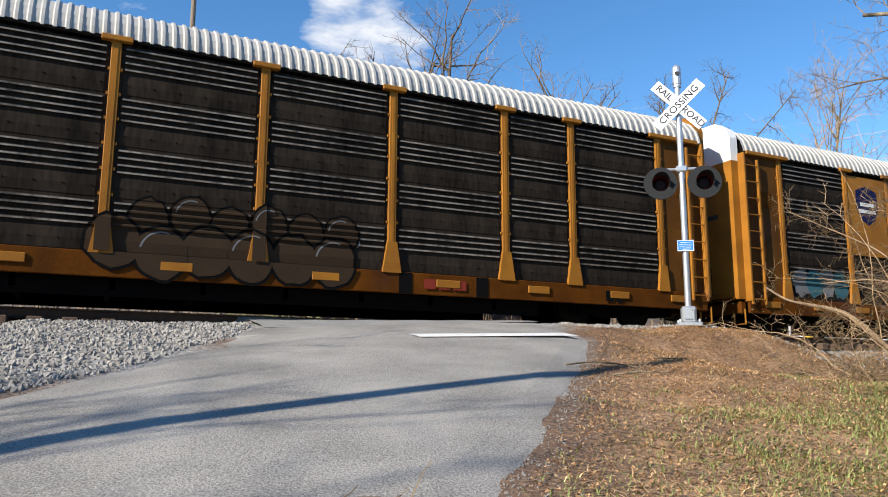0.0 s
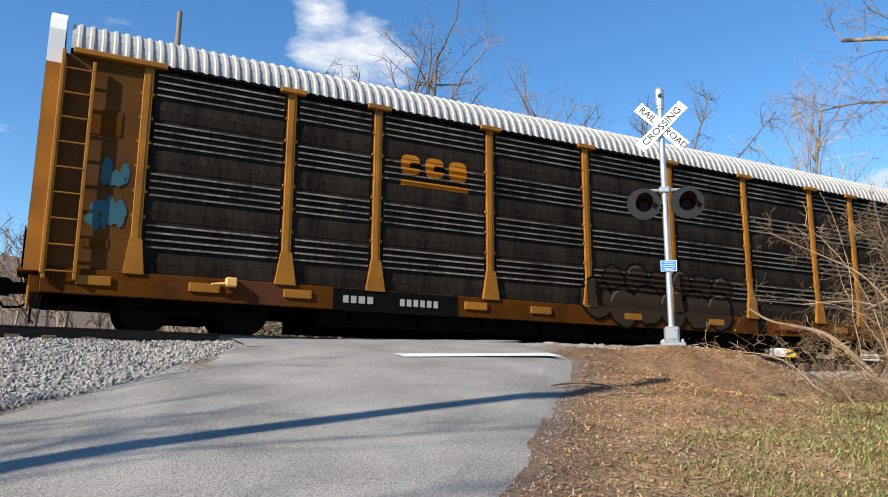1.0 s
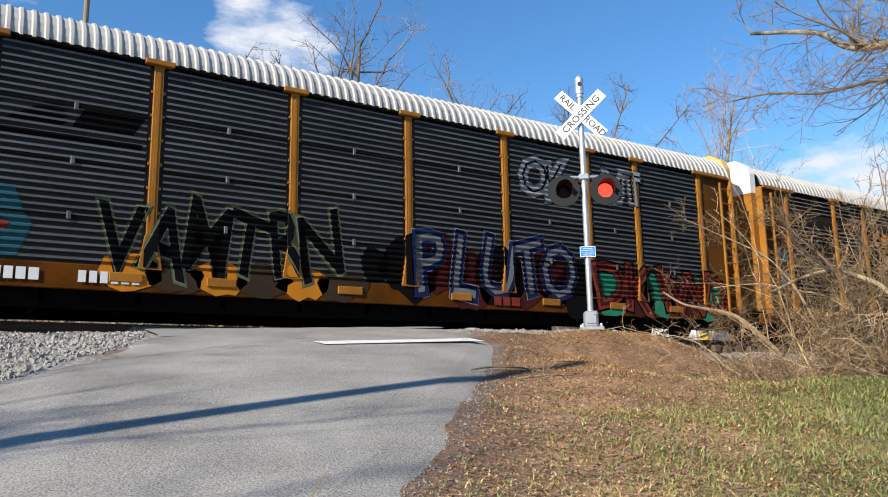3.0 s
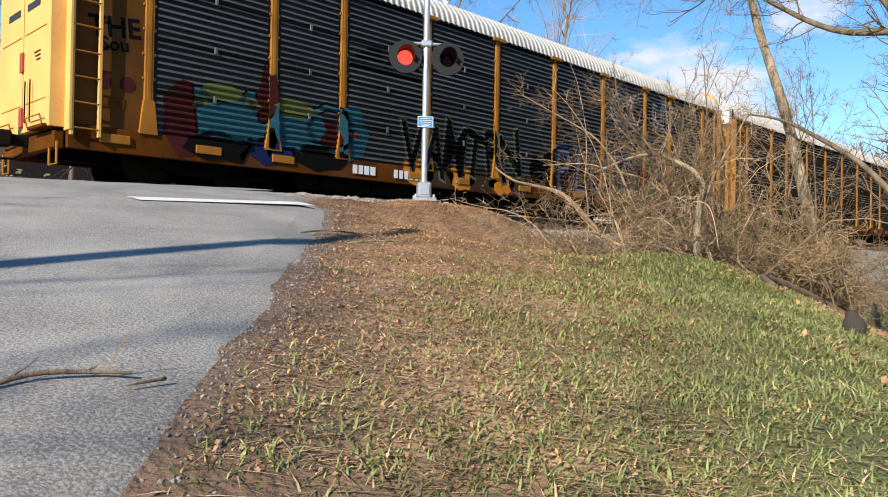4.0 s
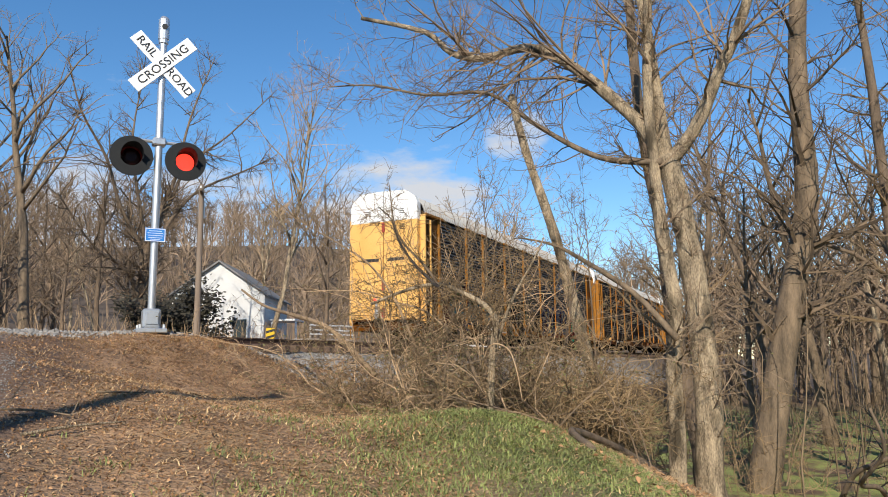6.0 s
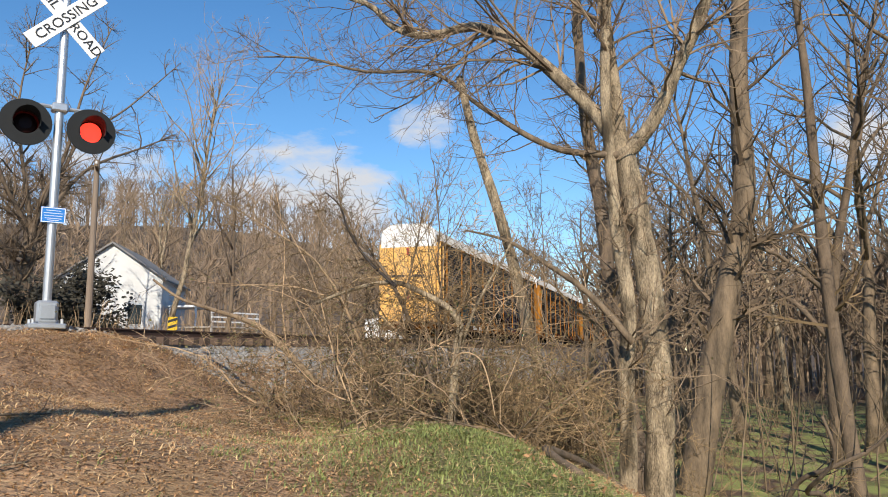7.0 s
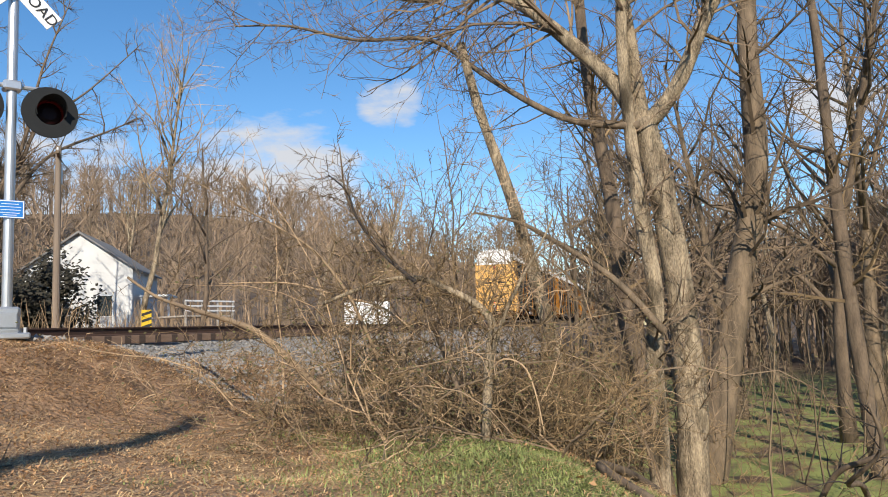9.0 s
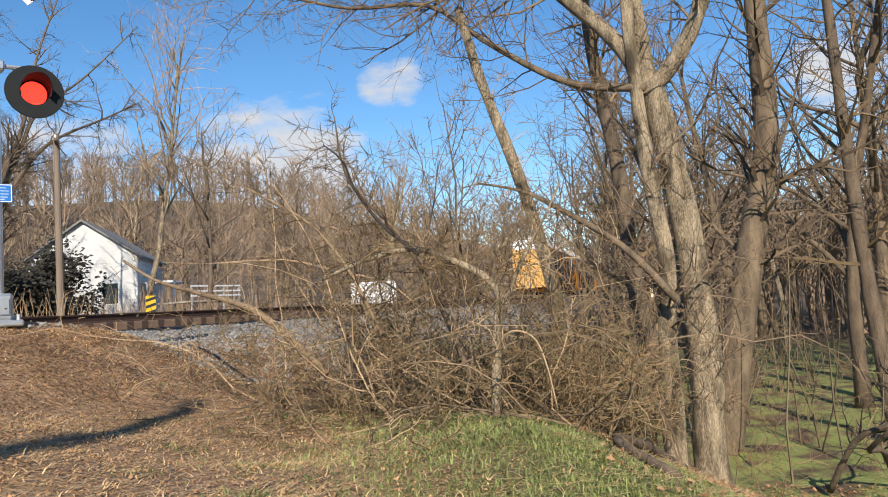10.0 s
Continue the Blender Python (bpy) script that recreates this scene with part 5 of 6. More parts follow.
        tagged(part(name, out, FAR_TWIG), "leafless grey-brown woods, seen on the hillside or added out of view", "woods", kind="stuff")
    far_wood("far_woods", 240, (50, 210), (34, 120), 61)
    far_wood("far_woods", 280, (60, 240), (100, 195), 65, 1.5)
    far_wood("far_woods", 170, (130, 262), (58, 108), 69, 1.3)
    far_wood("far_woods", 130, (172, 230), (-45, 60), 66, 1.2)
    far_wood("far_woods", 220, (66, 150), (-60, 40), 62)
    far_wood("far_woods", 190, (-60, 60), (44, 95), 63)
    far_wood("far_woods", 200, (16, 80), (-75, -20), 64)
    far_wood("far_woods", 150, (38, 75), (-32, -3), 67, 0.95)
    far_wood("far_woods", 70, (232, 252), (-30, 45), 68, 1.7)
    # two unseen stands behind and left of the camera, added to block sky light
    far_wood("far_woods", 230, (-75, 45), (-62, -27), 70, 1.15)
    far_wood("far_woods", 120, (-110, -62), (-6, 60), 71, 1.1)
    # saplings and weeds among the trees on the low ground
    m = Mesh()
    g = random.Random(77)
    for _ in range(240):
        x, y = g.uniform(5, 30), g.uniform(-22, -6)
        if edge_of(x, y) > 6 and abs(y - TRACK_Y) > 8:
            path = bend(g, (x, y, gz(x, y) - 0.05), (g.gauss(0, 0.2), g.gauss(0, 0.2), 1), g.uniform(1.2, 5.0), 5, 0.12, 0.02)
            m.tube(path, [0.022 * (1 - 0.15 * i) for i in range(6)], 3, cap=False)
            sprout(m, g, path, 0.012, 0.9, 5, 1, 0.05, 0.9, 0.3, 0.3, 0.004)
    tagged(part("saplings", m, TWIG_BROWN), "thin bare saplings and dead stalks in the woods", "undergrowth", kind="stuff")
    # tall dry weeds beyond the track
    m = Mesh()
    g = random.Random(71)
    for _ in range(900):
        x, y = g.uniform(6, 34), g.uniform(10, 24)
        if clear(x, y) or g.random() < 0.3:
            path = bend(g, (x, y, gz(x, y)), (g.gauss(0, 0.2), g.gauss(0, 0.2), 1), g.uniform(0.7, 2.2), 3, 0.15, 0)
            m.tube(path, [0.014, 0.011, 0.009, 0.006], 3, cap=False)
    tagged(part("dry_weeds", m, TWIG_TAN), "tall dry tan weeds beyond the track", "weeds", kind="stuff")


make_woods()


# ---- grass ----
def blades(name, count, where, seed, height, width, flop, mat, label):
    """Many bent grass blades as one piece."""
    g = np.random.default_rng(seed)
    xy = np.empty((0, 2))
    while len(xy) < count:
        p = g.uniform((-13, -15), (6, 1.2), (count * 2, 2))
        xy = np.concatenate([xy, p[where(p[:, 0], p[:, 1], g)]])
    xy = xy[:count]
    z = ground_z(xy[:, 0], xy[:, 1]) + wobble(xy[:, 0], xy[:, 1])
    a = g.uniform(0, 2 * np.pi, count)
    h = height * g.uniform(0.4, 1.3, count)
    d = np.stack([np.cos(a), np.sin(a)], 1)
    s = np.stack([-np.sin(a), np.cos(a)], 1) * (width * g.uniform(0.6, 1.2, count))[:, None]
    f = flop * g.uniform(0.4, 1.3, count)
    V = np.empty((count, 5, 3))
    for k, (up, out, w) in enumerate(((0, 0, 1), (0, 0, -1), (0.62, 0.35, 0.8), (0.62, 0.35, -0.8), (1.0, 1.0, 0))):
        V[:, k, :2] = xy + d * (h * f * out)[:, None] + s * w
        V[:, k, 2] = z - 0.01 + h * up * np.clip(1.15 - 0.62 * f, 0.16, 1.2)
    F = np.array([(0, 1, 3), (0, 3, 2), (2, 3, 4)])
    m = Mesh()
    m.v = V.reshape(-1, 3).tolist()
    m.f = (F[None] + 5 * np.arange(count)[:, None, None]).reshape(-1, 3).tolist()
    tagged(part(name, m, mat), label, "grass", kind="stuff")


RY = [p[1] for p in ROAD_R][::-1]
RX = [p[0] for p in ROAD_R][::-1]


def patchy(x, y):
    return np.sin(1.7 * x + 0.6 * y) * np.sin(1.1 * y - 0.8 * x + 1) + 0.5 * np.sin(4.1 * x) * np.sin(3.6 * y + 2)


def on_bank(x, y):
    return (x + y > -19.6 + 0.9 * np.sin(1.3 * (x - y)) + 0.7 * np.sin(3.3 * x - 2.4 * y) + 0.5 * np.sin(7.1 * x + 1.3 * y)) & (x > np.interp(y, RY, RX) + 0.12) & (y < 0.2) & (edge_of(x, y) < 6)


def green_area(x, y, g):
    turf = 0.55 * x - 0.83 * y + 0.45 * patchy(x, y) + g.normal(0, 0.35, len(x)) + 0.42 * np.clip(-(x + y) - 8.5, 0, 3)
    tuft = (turf > 1.9) & (np.sin(5.3 * x + 2.1 * y) * np.sin(4.7 * y - 1.9 * x) > 0.62) & (g.random(len(x)) < 0.5)
    return on_bank(x, y) & ((turf > 3.15) | tuft) & (edge_of(x, y) < 1.4) & (y < -3.6) & (g.random(len(x)) < 1.25 - 0.5 * (turf < 3.8) - 0.4 * (patchy(x, y) > 0.6) - 0.45 * (x + y < -10.5))


def dry_area(x, y, g):
    turf = 0.55 * x - 0.83 * y + 0.45 * patchy(x, y)
    away = x - np.interp(y, RY, RX)
    return on_bank(x, y) & (g.random(len(x)) < np.clip(0.1 + 0.8 * away, 0.1, 1) * np.where(turf > 3.4, 0.55, 1.0) * np.where(patchy(x, y) > 0.45, 0.45, 1))


def slope_area(x, y, g):
    return (edge_of(x, y) > 0.9 + g.normal(0, 0.45, len(x)) + 0.4 * patchy(x, y)) & (edge_of(x, y) < 9) & (y < -3)


def leaf_area(x, y, g):
    return on_bank(x, y) & (x + y > -17) & (g.random(len(x)) < np.clip(1.3 - (x - np.interp(y, RY, RX)) * 0.1, 0.25, 1))


def fallen_leaves(name, count, where, seed, size, mat, label):
    """Curled dead leaves, each folded along its rib and lying askew, as one piece."""
    g = np.random.default_rng(seed)
    xy = np.empty((0, 2))
    while len(xy) < count:
        p = g.uniform((-13, -15), (6, 1.2), (count * 2, 2))
        xy = np.concatenate([xy, p[where(p[:, 0], p[:, 1], g)]])
    xy = xy[:count]
    z = ground_z(xy[:, 0], xy[:, 1]) + wobble(xy[:, 0], xy[:, 1])
    a, tilt, roll = g.uniform(0, 2 * np.pi, count), g.normal(0, 0.45, count), g.normal(0, 0.5, count)
    long = size * g.uniform(0.5, 1.3, count)
    wide = long * g.uniform(0.22, 0.42, count)
    along_x = np.stack([np.cos(a) * np.cos(tilt), np.sin(a) * np.cos(tilt), np.sin(tilt)], 1)
    side_x = np.stack([-np.sin(a) * np.cos(roll), np.cos(a) * np.cos(roll), np.sin(roll)], 1)
    middle = np.stack([xy[:, 0], xy[:, 1], z + 0.008 + 0.5 * long * np.abs(np.sin(tilt)) + wide * np.abs(np.sin(roll))], 1)
    curl = np.stack([0 * a, 0 * a, wide * g.uniform(0.1, 0.7, count)], 1)
    V = np.stack([middle - along_x * (long / 2)[:, None], middle + side_x * wide[:, None] + curl, middle + along_x * (long / 2)[:, None], middle - side_x * wide[:, None] + curl], 1)
    m = Mesh()
    m.v = V.reshape(-1, 3).tolist()
    m.f = (np.array([(0, 2, 1), (0, 3, 2)])[None] + 4 * np.arange(count)[:, None, None]).reshape(-1, 3).tolist()
    tagged(part(name, m, mat), label, "leaves", kind="stuff")


def rust_area(x, y, g):
    return leaf_area(x, y, g) & ((0.55 * x - 0.83 * y < 3.6) | (g.random(len(x)) < 0.12))


blades("green_grass", 125000, green_area, 21, 0.066, 0.0048, 1.15, GRASS_GREEN, "short green grass on top of the bank")
blades("dry_grass", 150000, dry_area, 22, 0.085, 0.0042, 2.3, GRASS_DRY, "flattened tan dry grass on the bank")
blades("slope_litter", 14000, slope_area, 23, 0.11, 0.006, 1.6, TWIG_BROWN, "dry stalks on the slope below the bank")
LITTER = material("leaf_litter", (0.47, 0.265, 0.125), (0.17, 0.09, 0.045), 0.9, scale=3, fine=20, rnd=0.75, bump=0)
TAN_LEAF = material("tan_leaf", (0.62, 0.43, 0.23), (0.34, 0.20, 0.09), 0.85, scale=4, fine=20, rnd=0.5, bump=0)
fallen_leaves("leaf_litter", 36000, rust_area, 24, 0.022, LITTER, "crumbled red-brown dead leaves on the bank")
fallen_leaves("leaf_litter", 12000, leaf_area, 25, 0.02, TAN_LEAF, "pale tan dead leaves scattered on the bank")
fallen_leaves("leaf_litter", 16000, slope_area, 26, 0.06, LITTER, "brown dead leaves on the slope below the bank")
scatter_stones("road_grit", 1800, lambda g: (lambda y: (float(np.interp(y, RY, RX)) + abs(g.normal(0, 0.22)) - 0.08, y))(g.uniform(-12, -1.2)), 9, 0.009, "fine grit along the road's broken edge")


# ---- sticks on the road and the bank ----
def stick(pts, r, seed, label, twigs=4, mat=BARK_GREY):
    rng = random.Random(seed)
    s = empty("stick", label, "stick", "fallen sticks")
    path = [(x, y, max(float(road_z(x, y)) if x < np.interp(y, RY, RX) else gz(x, y), gz(x, y)) + dz + r) for x, y, dz in pts]
    p = limb_part("stick", path, r, r * 0.5, mat, s, 6, rng)
    m = Mesh()
    sprout(m, rng, p, r * 0.9, 0.3, twigs, 1, 0.02, 0.9, 0.3, 0.2)
    part("twigs", m, mat, s)


stick([(-9.28, -7.33, 0.01), (-9.05, -7.3, 0.03), (-8.85, -7.36, 0.02), (-8.72, -7.42, 0.01)], 0.014, 1, "broken dead stick lying on the asphalt", 3)
stick([(-8.62, -7.5, 0.0), (-8.78, -7.52, 0.01)], 0.009, 2, "short broken twig on the asphalt", 0)
stick([(-9.5, -7.38, 0.0), (-9.3, -7.4, 0.02)], 0.012, 3, "short pale stick on the asphalt", 1, BARK_PALE)
stick([(-5.45, -3.85, 0.0), (-5.15, -3.86, 0.05), (-4.9, -4.0, 0.04), (-4.75, -4.2, 0.02)], 0.012, 4, "forked dead twig at the road's edge", 6)
stick([(-5.3, -4.4, 0.0), (-5.0, -4.5, 0.03), (-4.6, -4.55, 0.02)], 0.012, 5, "forked dead twig at the road's edge", 7, BARK_PALE)
stick([(-4.0, -3.55, 0.02), (-3.6, -3.7, 0.02)], 0.01, 6, "grey twig on the dry grass", 2)
stick([(-5.57, -6.23, -0.02), (-5.56, -6.22, 0.1), (-5.58, -6.2, 0.2)], 0.006, 7, "thin dead stalk standing on the bank", 0, BARK_BROWN)


# ---- poles and houses beyond the track ----
def utility_pole(x, y, height, r, label, arms=True, turn=40, can=False):
    z = gz(x, y)
    pole = empty("utility_pole", label, "utility pole", "utility poles", pose(x, y, z, 0, 0, turn))
    m = Mesh()
    m.tube([(0, 0, -0.3), (0, 0, height * 0.5), (0, 0, height)], [r, r * 0.88, r * 0.72], 12)
    part("pole", m, material("pole_wood", (0.25, 0.19, 0.14), (0.12, 0.09, 0.07), 0.9, scale=2, fine=20, stretch=(3, 3, 0.3)), pole)
    if arms:
        m = Mesh()
        m.box(-0.95, 0.95, -0.07, 0.05, height - 0.5, height - 0.38, 0.01)
        arm = part("crossarm", m, BARK_GREY, pole)
        for dx in (-0.85, -0.3, 0.3, 0.85):
            m = Mesh()
            m.tube([(dx, 0, height - 0.38), (dx, 0, height - 0.33), (dx, 0, height - 0.24)], [0.02, 0.05, 0.03], 8)
            part("insulator", m, WHITE_PAINT, arm)
    if can:
        m = Mesh()
        m.tube([(0.3, 0, height - 1.6), (0.3, 0, height - 1.55), (0.3, 0, height - 0.85), (0.3, 0, height - 0.8)], [0.1, 0.16, 0.16, 0.1], 12)
        part("transformer", m, MAST_METAL, pole, "grey transformer can")


utility_pole(18.9, 16.6, 8.1 - gz(18.9, 16.6), 0.16, "brown wooden utility pole with crossarm and transformer", can=True)
utility_pole(-7.4, 14, 11.5 - gz(-7.4, 14), 0.11, "grey wooden utility pole beyond the track", arms=False, turn=10)
utility_pole(-21.6, -8.75, 14.9, 0.15, "wooden utility pole beside the road", arms=False)

SIDING = material("white_siding", (0.6, 0.6, 0.59), (0.44, 0.44, 0.43), 0.6, scale=1.5, fine=20, bump=0.1, amount=0.4)
SHINGLE = material("grey_shingle", (0.22, 0.21, 0.20), (0.13, 0.125, 0.12), 0.9, scale=2, fine=18, bump=0.5)
BROWN_SHINGLE = material("brown_shingle", (0.10, 0.056, 0.038), (0.055, 0.032, 0.024), 0.9, scale=2, fine=18, bump=0.5)
# brick darkened to almost black, the trees' shade put into its colour
BRICK = material("shaded_brick", (0.03, 0.017, 0.014), (0.018, 0.011, 0.009), 0.9, scale=3, fine=30, bump=0.4)
GLASS_DARK = material("window_glass", (0.03, 0.035, 0.04), (0.02, 0.022, 0.025), 0.08, scale=3, bump=0.0)
WOOD_GREY = material("grey_planks", (0.42, 0.39, 0.35), (0.25, 0.23, 0.21), 0.9, scale=3, fine=30, stretch=(1, 4, 4))


def house(x, y, turn, w, d, eave, ridge, wall, roof, label, windows, shift=0.0):
    z = gz(x, y)
    h = empty("house", label, "house", m=pose(x, y, z, 0, 0, turn))
    m = Mesh()
    m.prism([(-w / 2, -0.4), (w / 2, -0.4), (w / 2, eave), (shift, ridge), (-w / 2, eave)], "y", -d / 2, d / 2)
    walls = part("wall", m, wall, h)
    m = Mesh()
    for s in (-1, 1):
        e = s * (w / 2 + 0.3)
        low = eave - 0.3 * (ridge - eave) / (w / 2)
        quad = [(shift, ridge + 0.02), (e, low + 0.02), (e, low + 0.14), (shift, ridge + 0.16)]
        m.prism(quad if s > 0 else quad[::-1], "y", -d / 2 - 0.3, d / 2 + 0.3)
    part("roof", m, roof, h)
    if wall is SIDING:
        for k in range(int(eave / 0.22)):
            m = Mesh()
            m.box(-w / 2 - 0.012, w / 2 + 0.012, -d / 2 - 0.012, d / 2 + 0.012, 0.22 * k, 0.22 * k + 0.012)
            part("siding_board", m, wall, walls)
    for wx, wz, ww, wh in windows:
        m = Mesh()
        m.box(wx - ww / 2 - 0.07, wx + ww / 2 + 0.07, -d / 2 - 0.04, -d / 2 + 0.02, wz - 0.07, wz + wh + 0.07, 0.01)
        win = part("window", m, WHITE_PAINT if wall is SIDING else BRICK, h)
        m = Mesh()
        m.box(wx - ww / 2, wx + ww / 2, -d / 2 - 0.048, -d / 2 - 0.038, wz, wz + wh)
        part("pane", m, GLASS_DARK, win)
    return h


white_house = house(37.8, 30.5, -64, 6.6, 8.5, 4.0, 6.3, SIDING, SHINGLE, "white two-storey house with a grey shingle roof", [(-1.8, 3.4, 0.8, 1.1), (1.6, 0.9, 0.9, 1.3), (-1.6, 0.9, 0.9, 1.3)])
m = Mesh()
m.box(3.5, 5.5, -3.6, -0.5, 2.1, 2.25, 0.02)
for px in (3.7, 5.4):
    m.box(px - 0.06, px + 0.06, -3.5, -3.38, 0, 2.1)
part("porch", m, WHITE_PAINT, white_house, "white porch roof on posts")
house(6.7, 33.2, 97, 8, 13, 4.7 - gz(6.7, 33.2), 6.9 - gz(6.7, 33.2), BRICK, BROWN_SHINGLE, "low brick house in shade-dark colour with a brown roof", [])
house(13.0, 32.8, 0, 7.6, 6.5, 2.5 - gz(13, 32.8), 3.5 - gz(13, 32.8), BRICK, BROWN_SHINGLE, "low wing in shade-dark colour with a brown roof beside the brick house", [(2.2, 0.6, 1.0, 0.9)])


def deck(x, y, turn):
    z = gz(x, y)
    dk = empty("wooden_deck", "grey wooden deck with railings and steps", "deck", m=pose(x, y, z, 0, 0, turn))
    m = Mesh()
    m.box(-2.2, 2.2, -1.5, 1.5, 0.9, 1.0, 0.01)
    part("platform", m, WOOD_GREY, dk)
    for px in (-2.1, -0.7, 0.7, 2.1):
        m = Mesh()
        m.box(px - 0.05, px + 0.05, -1.5, -1.4, -0.2, 1.95)
        part("post", m, WOOD_GREY, dk)
    for zz in (1.25, 1.55, 1.88):
        m = Mesh()
        m.box(-2.2, 2.2, -1.53, -1.49, zz, zz + 0.1)
        part("rail", m, WHITE_PAINT, dk)
    for k in range(5):
        m = Mesh()
        m.box(2.2 + 0.28 * k, 2.5 + 0.28 * k, -1.3, 0.2, 0.72 - 0.18 * k, 0.77 - 0.18 * k)
        part("step", m, WOOD_GREY, dk)


deck(37.5, 22.5, -12)


def marker():
    z = gz(14.55, 9)
    mk = empty("object_marker", "yellow and black striped marker panel on a post", "road sign", m=pose(14.55, 9, z, 0, 0, -45))
    m = Mesh()
    m.box(-0.03, 0.03, 0, 0.04, -0.2, 1.5)
    part("post", m, MAST_METAL, mk)
    m = Mesh()
    m.box(-0.16, 0.16, -0.012, 0, 0.72, 1.62, 0.004)
    panel = part("panel", m, material("marker_yellow", (0.7, 0.45, 0.02), (0.6, 0.36, 0.02), 0.5, scale=8, bump=0.02), mk)
    for k in range(4):
        m = Mesh()
        zz = 0.78 + 0.21 * k
        m.prism([(-0.155, zz), (0.155, zz - 0.1 + 0.2), (0.155, zz + 0.19), (-0.155, zz + 0.09)], "y", -0.016, -0.0125)
        part("stripe", m, LETTER_BLACK, panel)


marker()


def leafy(name, label, x, y, w, h, count, mat, seed, size=0.09):
    """An evergreen shrub: stems and many small leaves."""
    rng = random.Random(seed)
    z = gz(x, y)
    b = empty(name, label, "bush", m=pose(x, y, z))
    stems, leaves = Mesh(), Mesh()
    for _ in range(26):
        p = bend(rng, (rng.gauss(0, w * 0.2), rng.gauss(0, w * 0.2), -0.1), (rng.gauss(0, 0.6), rng.gauss(0, 0.6), 1), h * rng.uniform(0.7, 1.1), 5, 0.15, 0)
        stems.tube(p, [0.03 * (1 - 0.15 * i) for i in range(6)], 4, cap=False)
        for _ in range(count // 26):
            at, d = along(p, rng.uniform(0.15, 1))
            c = at + Vector((rng.gauss(0, w * 0.13), rng.gauss(0, w * 0.13), rng.gauss(0, h * 0.07)))
            u = Vector((rng.gauss(0, 1), rng.gauss(0, 1), rng.gauss(0, 0.5))).normalized() * size * rng.uniform(0.7, 1.4)
            v = u.orthogonal().normalized() * size * 0.35
            n = len(leaves.v)
            leaves.v += [tuple(c), tuple(c + u * 0.5 + v), tuple(c + u), tuple(c + u * 0.5 - v)]
            leaves.f.append((n, n + 1, n + 2, n + 3))
    part("stems", stems, BARK_BROWN, b)
    part("leaves", leaves, mat, b)


leafy("evergreen_shrub", "olive-green evergreen shrub beyond the track", -4.2, 13.5, 2.6, 2.1, 5200, LEAF_OLIVE, 81, 0.15)
leafy("evergreen_shrub", "olive-green evergreen shrub beyond the track", -1.4, 12.6, 2.0, 1.3, 3400, LEAF_OLIVE, 82, 0.13)
leafy("dark_evergreen", "dark evergreen beside the white house", 21.0, 20.2, 1.7, 4.2, 12000, LEAF_DARK, 83, 0.22)


# ---- parked trailer behind the track ----
def trailer():
    x, y = 41, 11.5
    z = gz(x, y)
    t = empty("white_trailer", "white box trailer parked beyond the track", "trailer", m=pose(x, y, z, 0, 0, -70))
    m = Mesh()
    m.box(-1.5, 1.5, -1.0, 1.0, 0.6, 2.5, 0.06)
    part("body", m, WHITE_PAINT, t)
    for s in (-1, 1):
        for dx in (-0.5, 0.4):
            m = Mesh()
            m.tube([(dx, s * 1.0, 0.36), (dx, s * 0.8, 0.36)], [0.36, 0.36], 16)
            part("wheel", m, BLACK_STEEL, t)


trailer()


# ---- paint on the cars ----
PAINT = {k: material("spray_" + k, c, tuple(v * 0.6 for v in c), 0.8, 0.0, spec=0.06, scale=3, fine=20, bump=0.03, amount=0.5) for k, c in {
    "navy": (0.012, 0.018, 0.07), "white": (0.3, 0.31, 0.33), "black": (0.005, 0.005, 0.005), "red": (0.22, 0.035, 0.022),
    "teal": (0.03, 0.105, 0.135), "lime": (0.12, 0.14, 0.045), "green": (0.03, 0.22, 0.13), "wine": (0.06, 0.013, 0.013),
    "orange": (0.55, 0.20, 0.02), "blue": (0.045, 0.13, 0.16), "silver": (0.17, 0.175, 0.185), "rust": (0.045, 0.03, 0.019)}.items()}


def lay_on_side(me, prof, layer):
    """Cuts a flat mesh along the ridges and posts of the car's side and lays it on them."""
    bm = bmesh.new()
    bm.from_mesh(me)
    zs = [v.co.z for v in bm.verts]
    xs = [v.co.x for v in bm.verts]
    for z in sorted({round(p[0], 4) for p in prof} | {1.52, 0.935}):
        if min(zs) < z < max(zs):
            bmesh.ops.bisect_plane(bm, geom=bm.verts[:] + bm.edges[:] + bm.faces[:], plane_co=(0, 0, z), plane_no=(0, 0, 1), dist=1e-5)
    edges = []
    for x in POSTS:
        for e in (x - 0.12, x + 0.12):
            edges.append(e)
            if min(xs) < e < max(xs):
                bmesh.ops.bisect_plane(bm, geom=bm.verts[:] + bm.edges[:] + bm.faces[:], plane_co=(e, 0, 0), plane_no=(1, 0, 0), dist=1e-5)

    def on_post(f):
        c = f.calc_center_median()
        return any(abs(c.x - x) < 0.12 for x in POSTS) and c.z > 0.93

    def on_sill(f):
        return f.calc_center_median().z < 0.933
    for test in (on_post, on_sill):
        bmesh.ops.split(bm, geom=[f for f in bm.faces if test(f)])
    off = 0.005 * layer
    for f in bm.faces:
        kind = 1 if on_sill(f) else 2 if on_post(f) else 0
        for v in f.verts:
            if kind == 1:
                v.co.y = -HALF - 0.034 - off
            elif kind == 2:
                v.co.y = -HALF - (0.064 if v.co.z < 1.53 else 0.044) - off
            else:
                v.co.y = -HALF + 0.03 + depth_at(prof, v.co.z) - off
    out = bpy.data.meshes.new("paint")
    bm.to_mesh(out)
    bm.free()
    return out


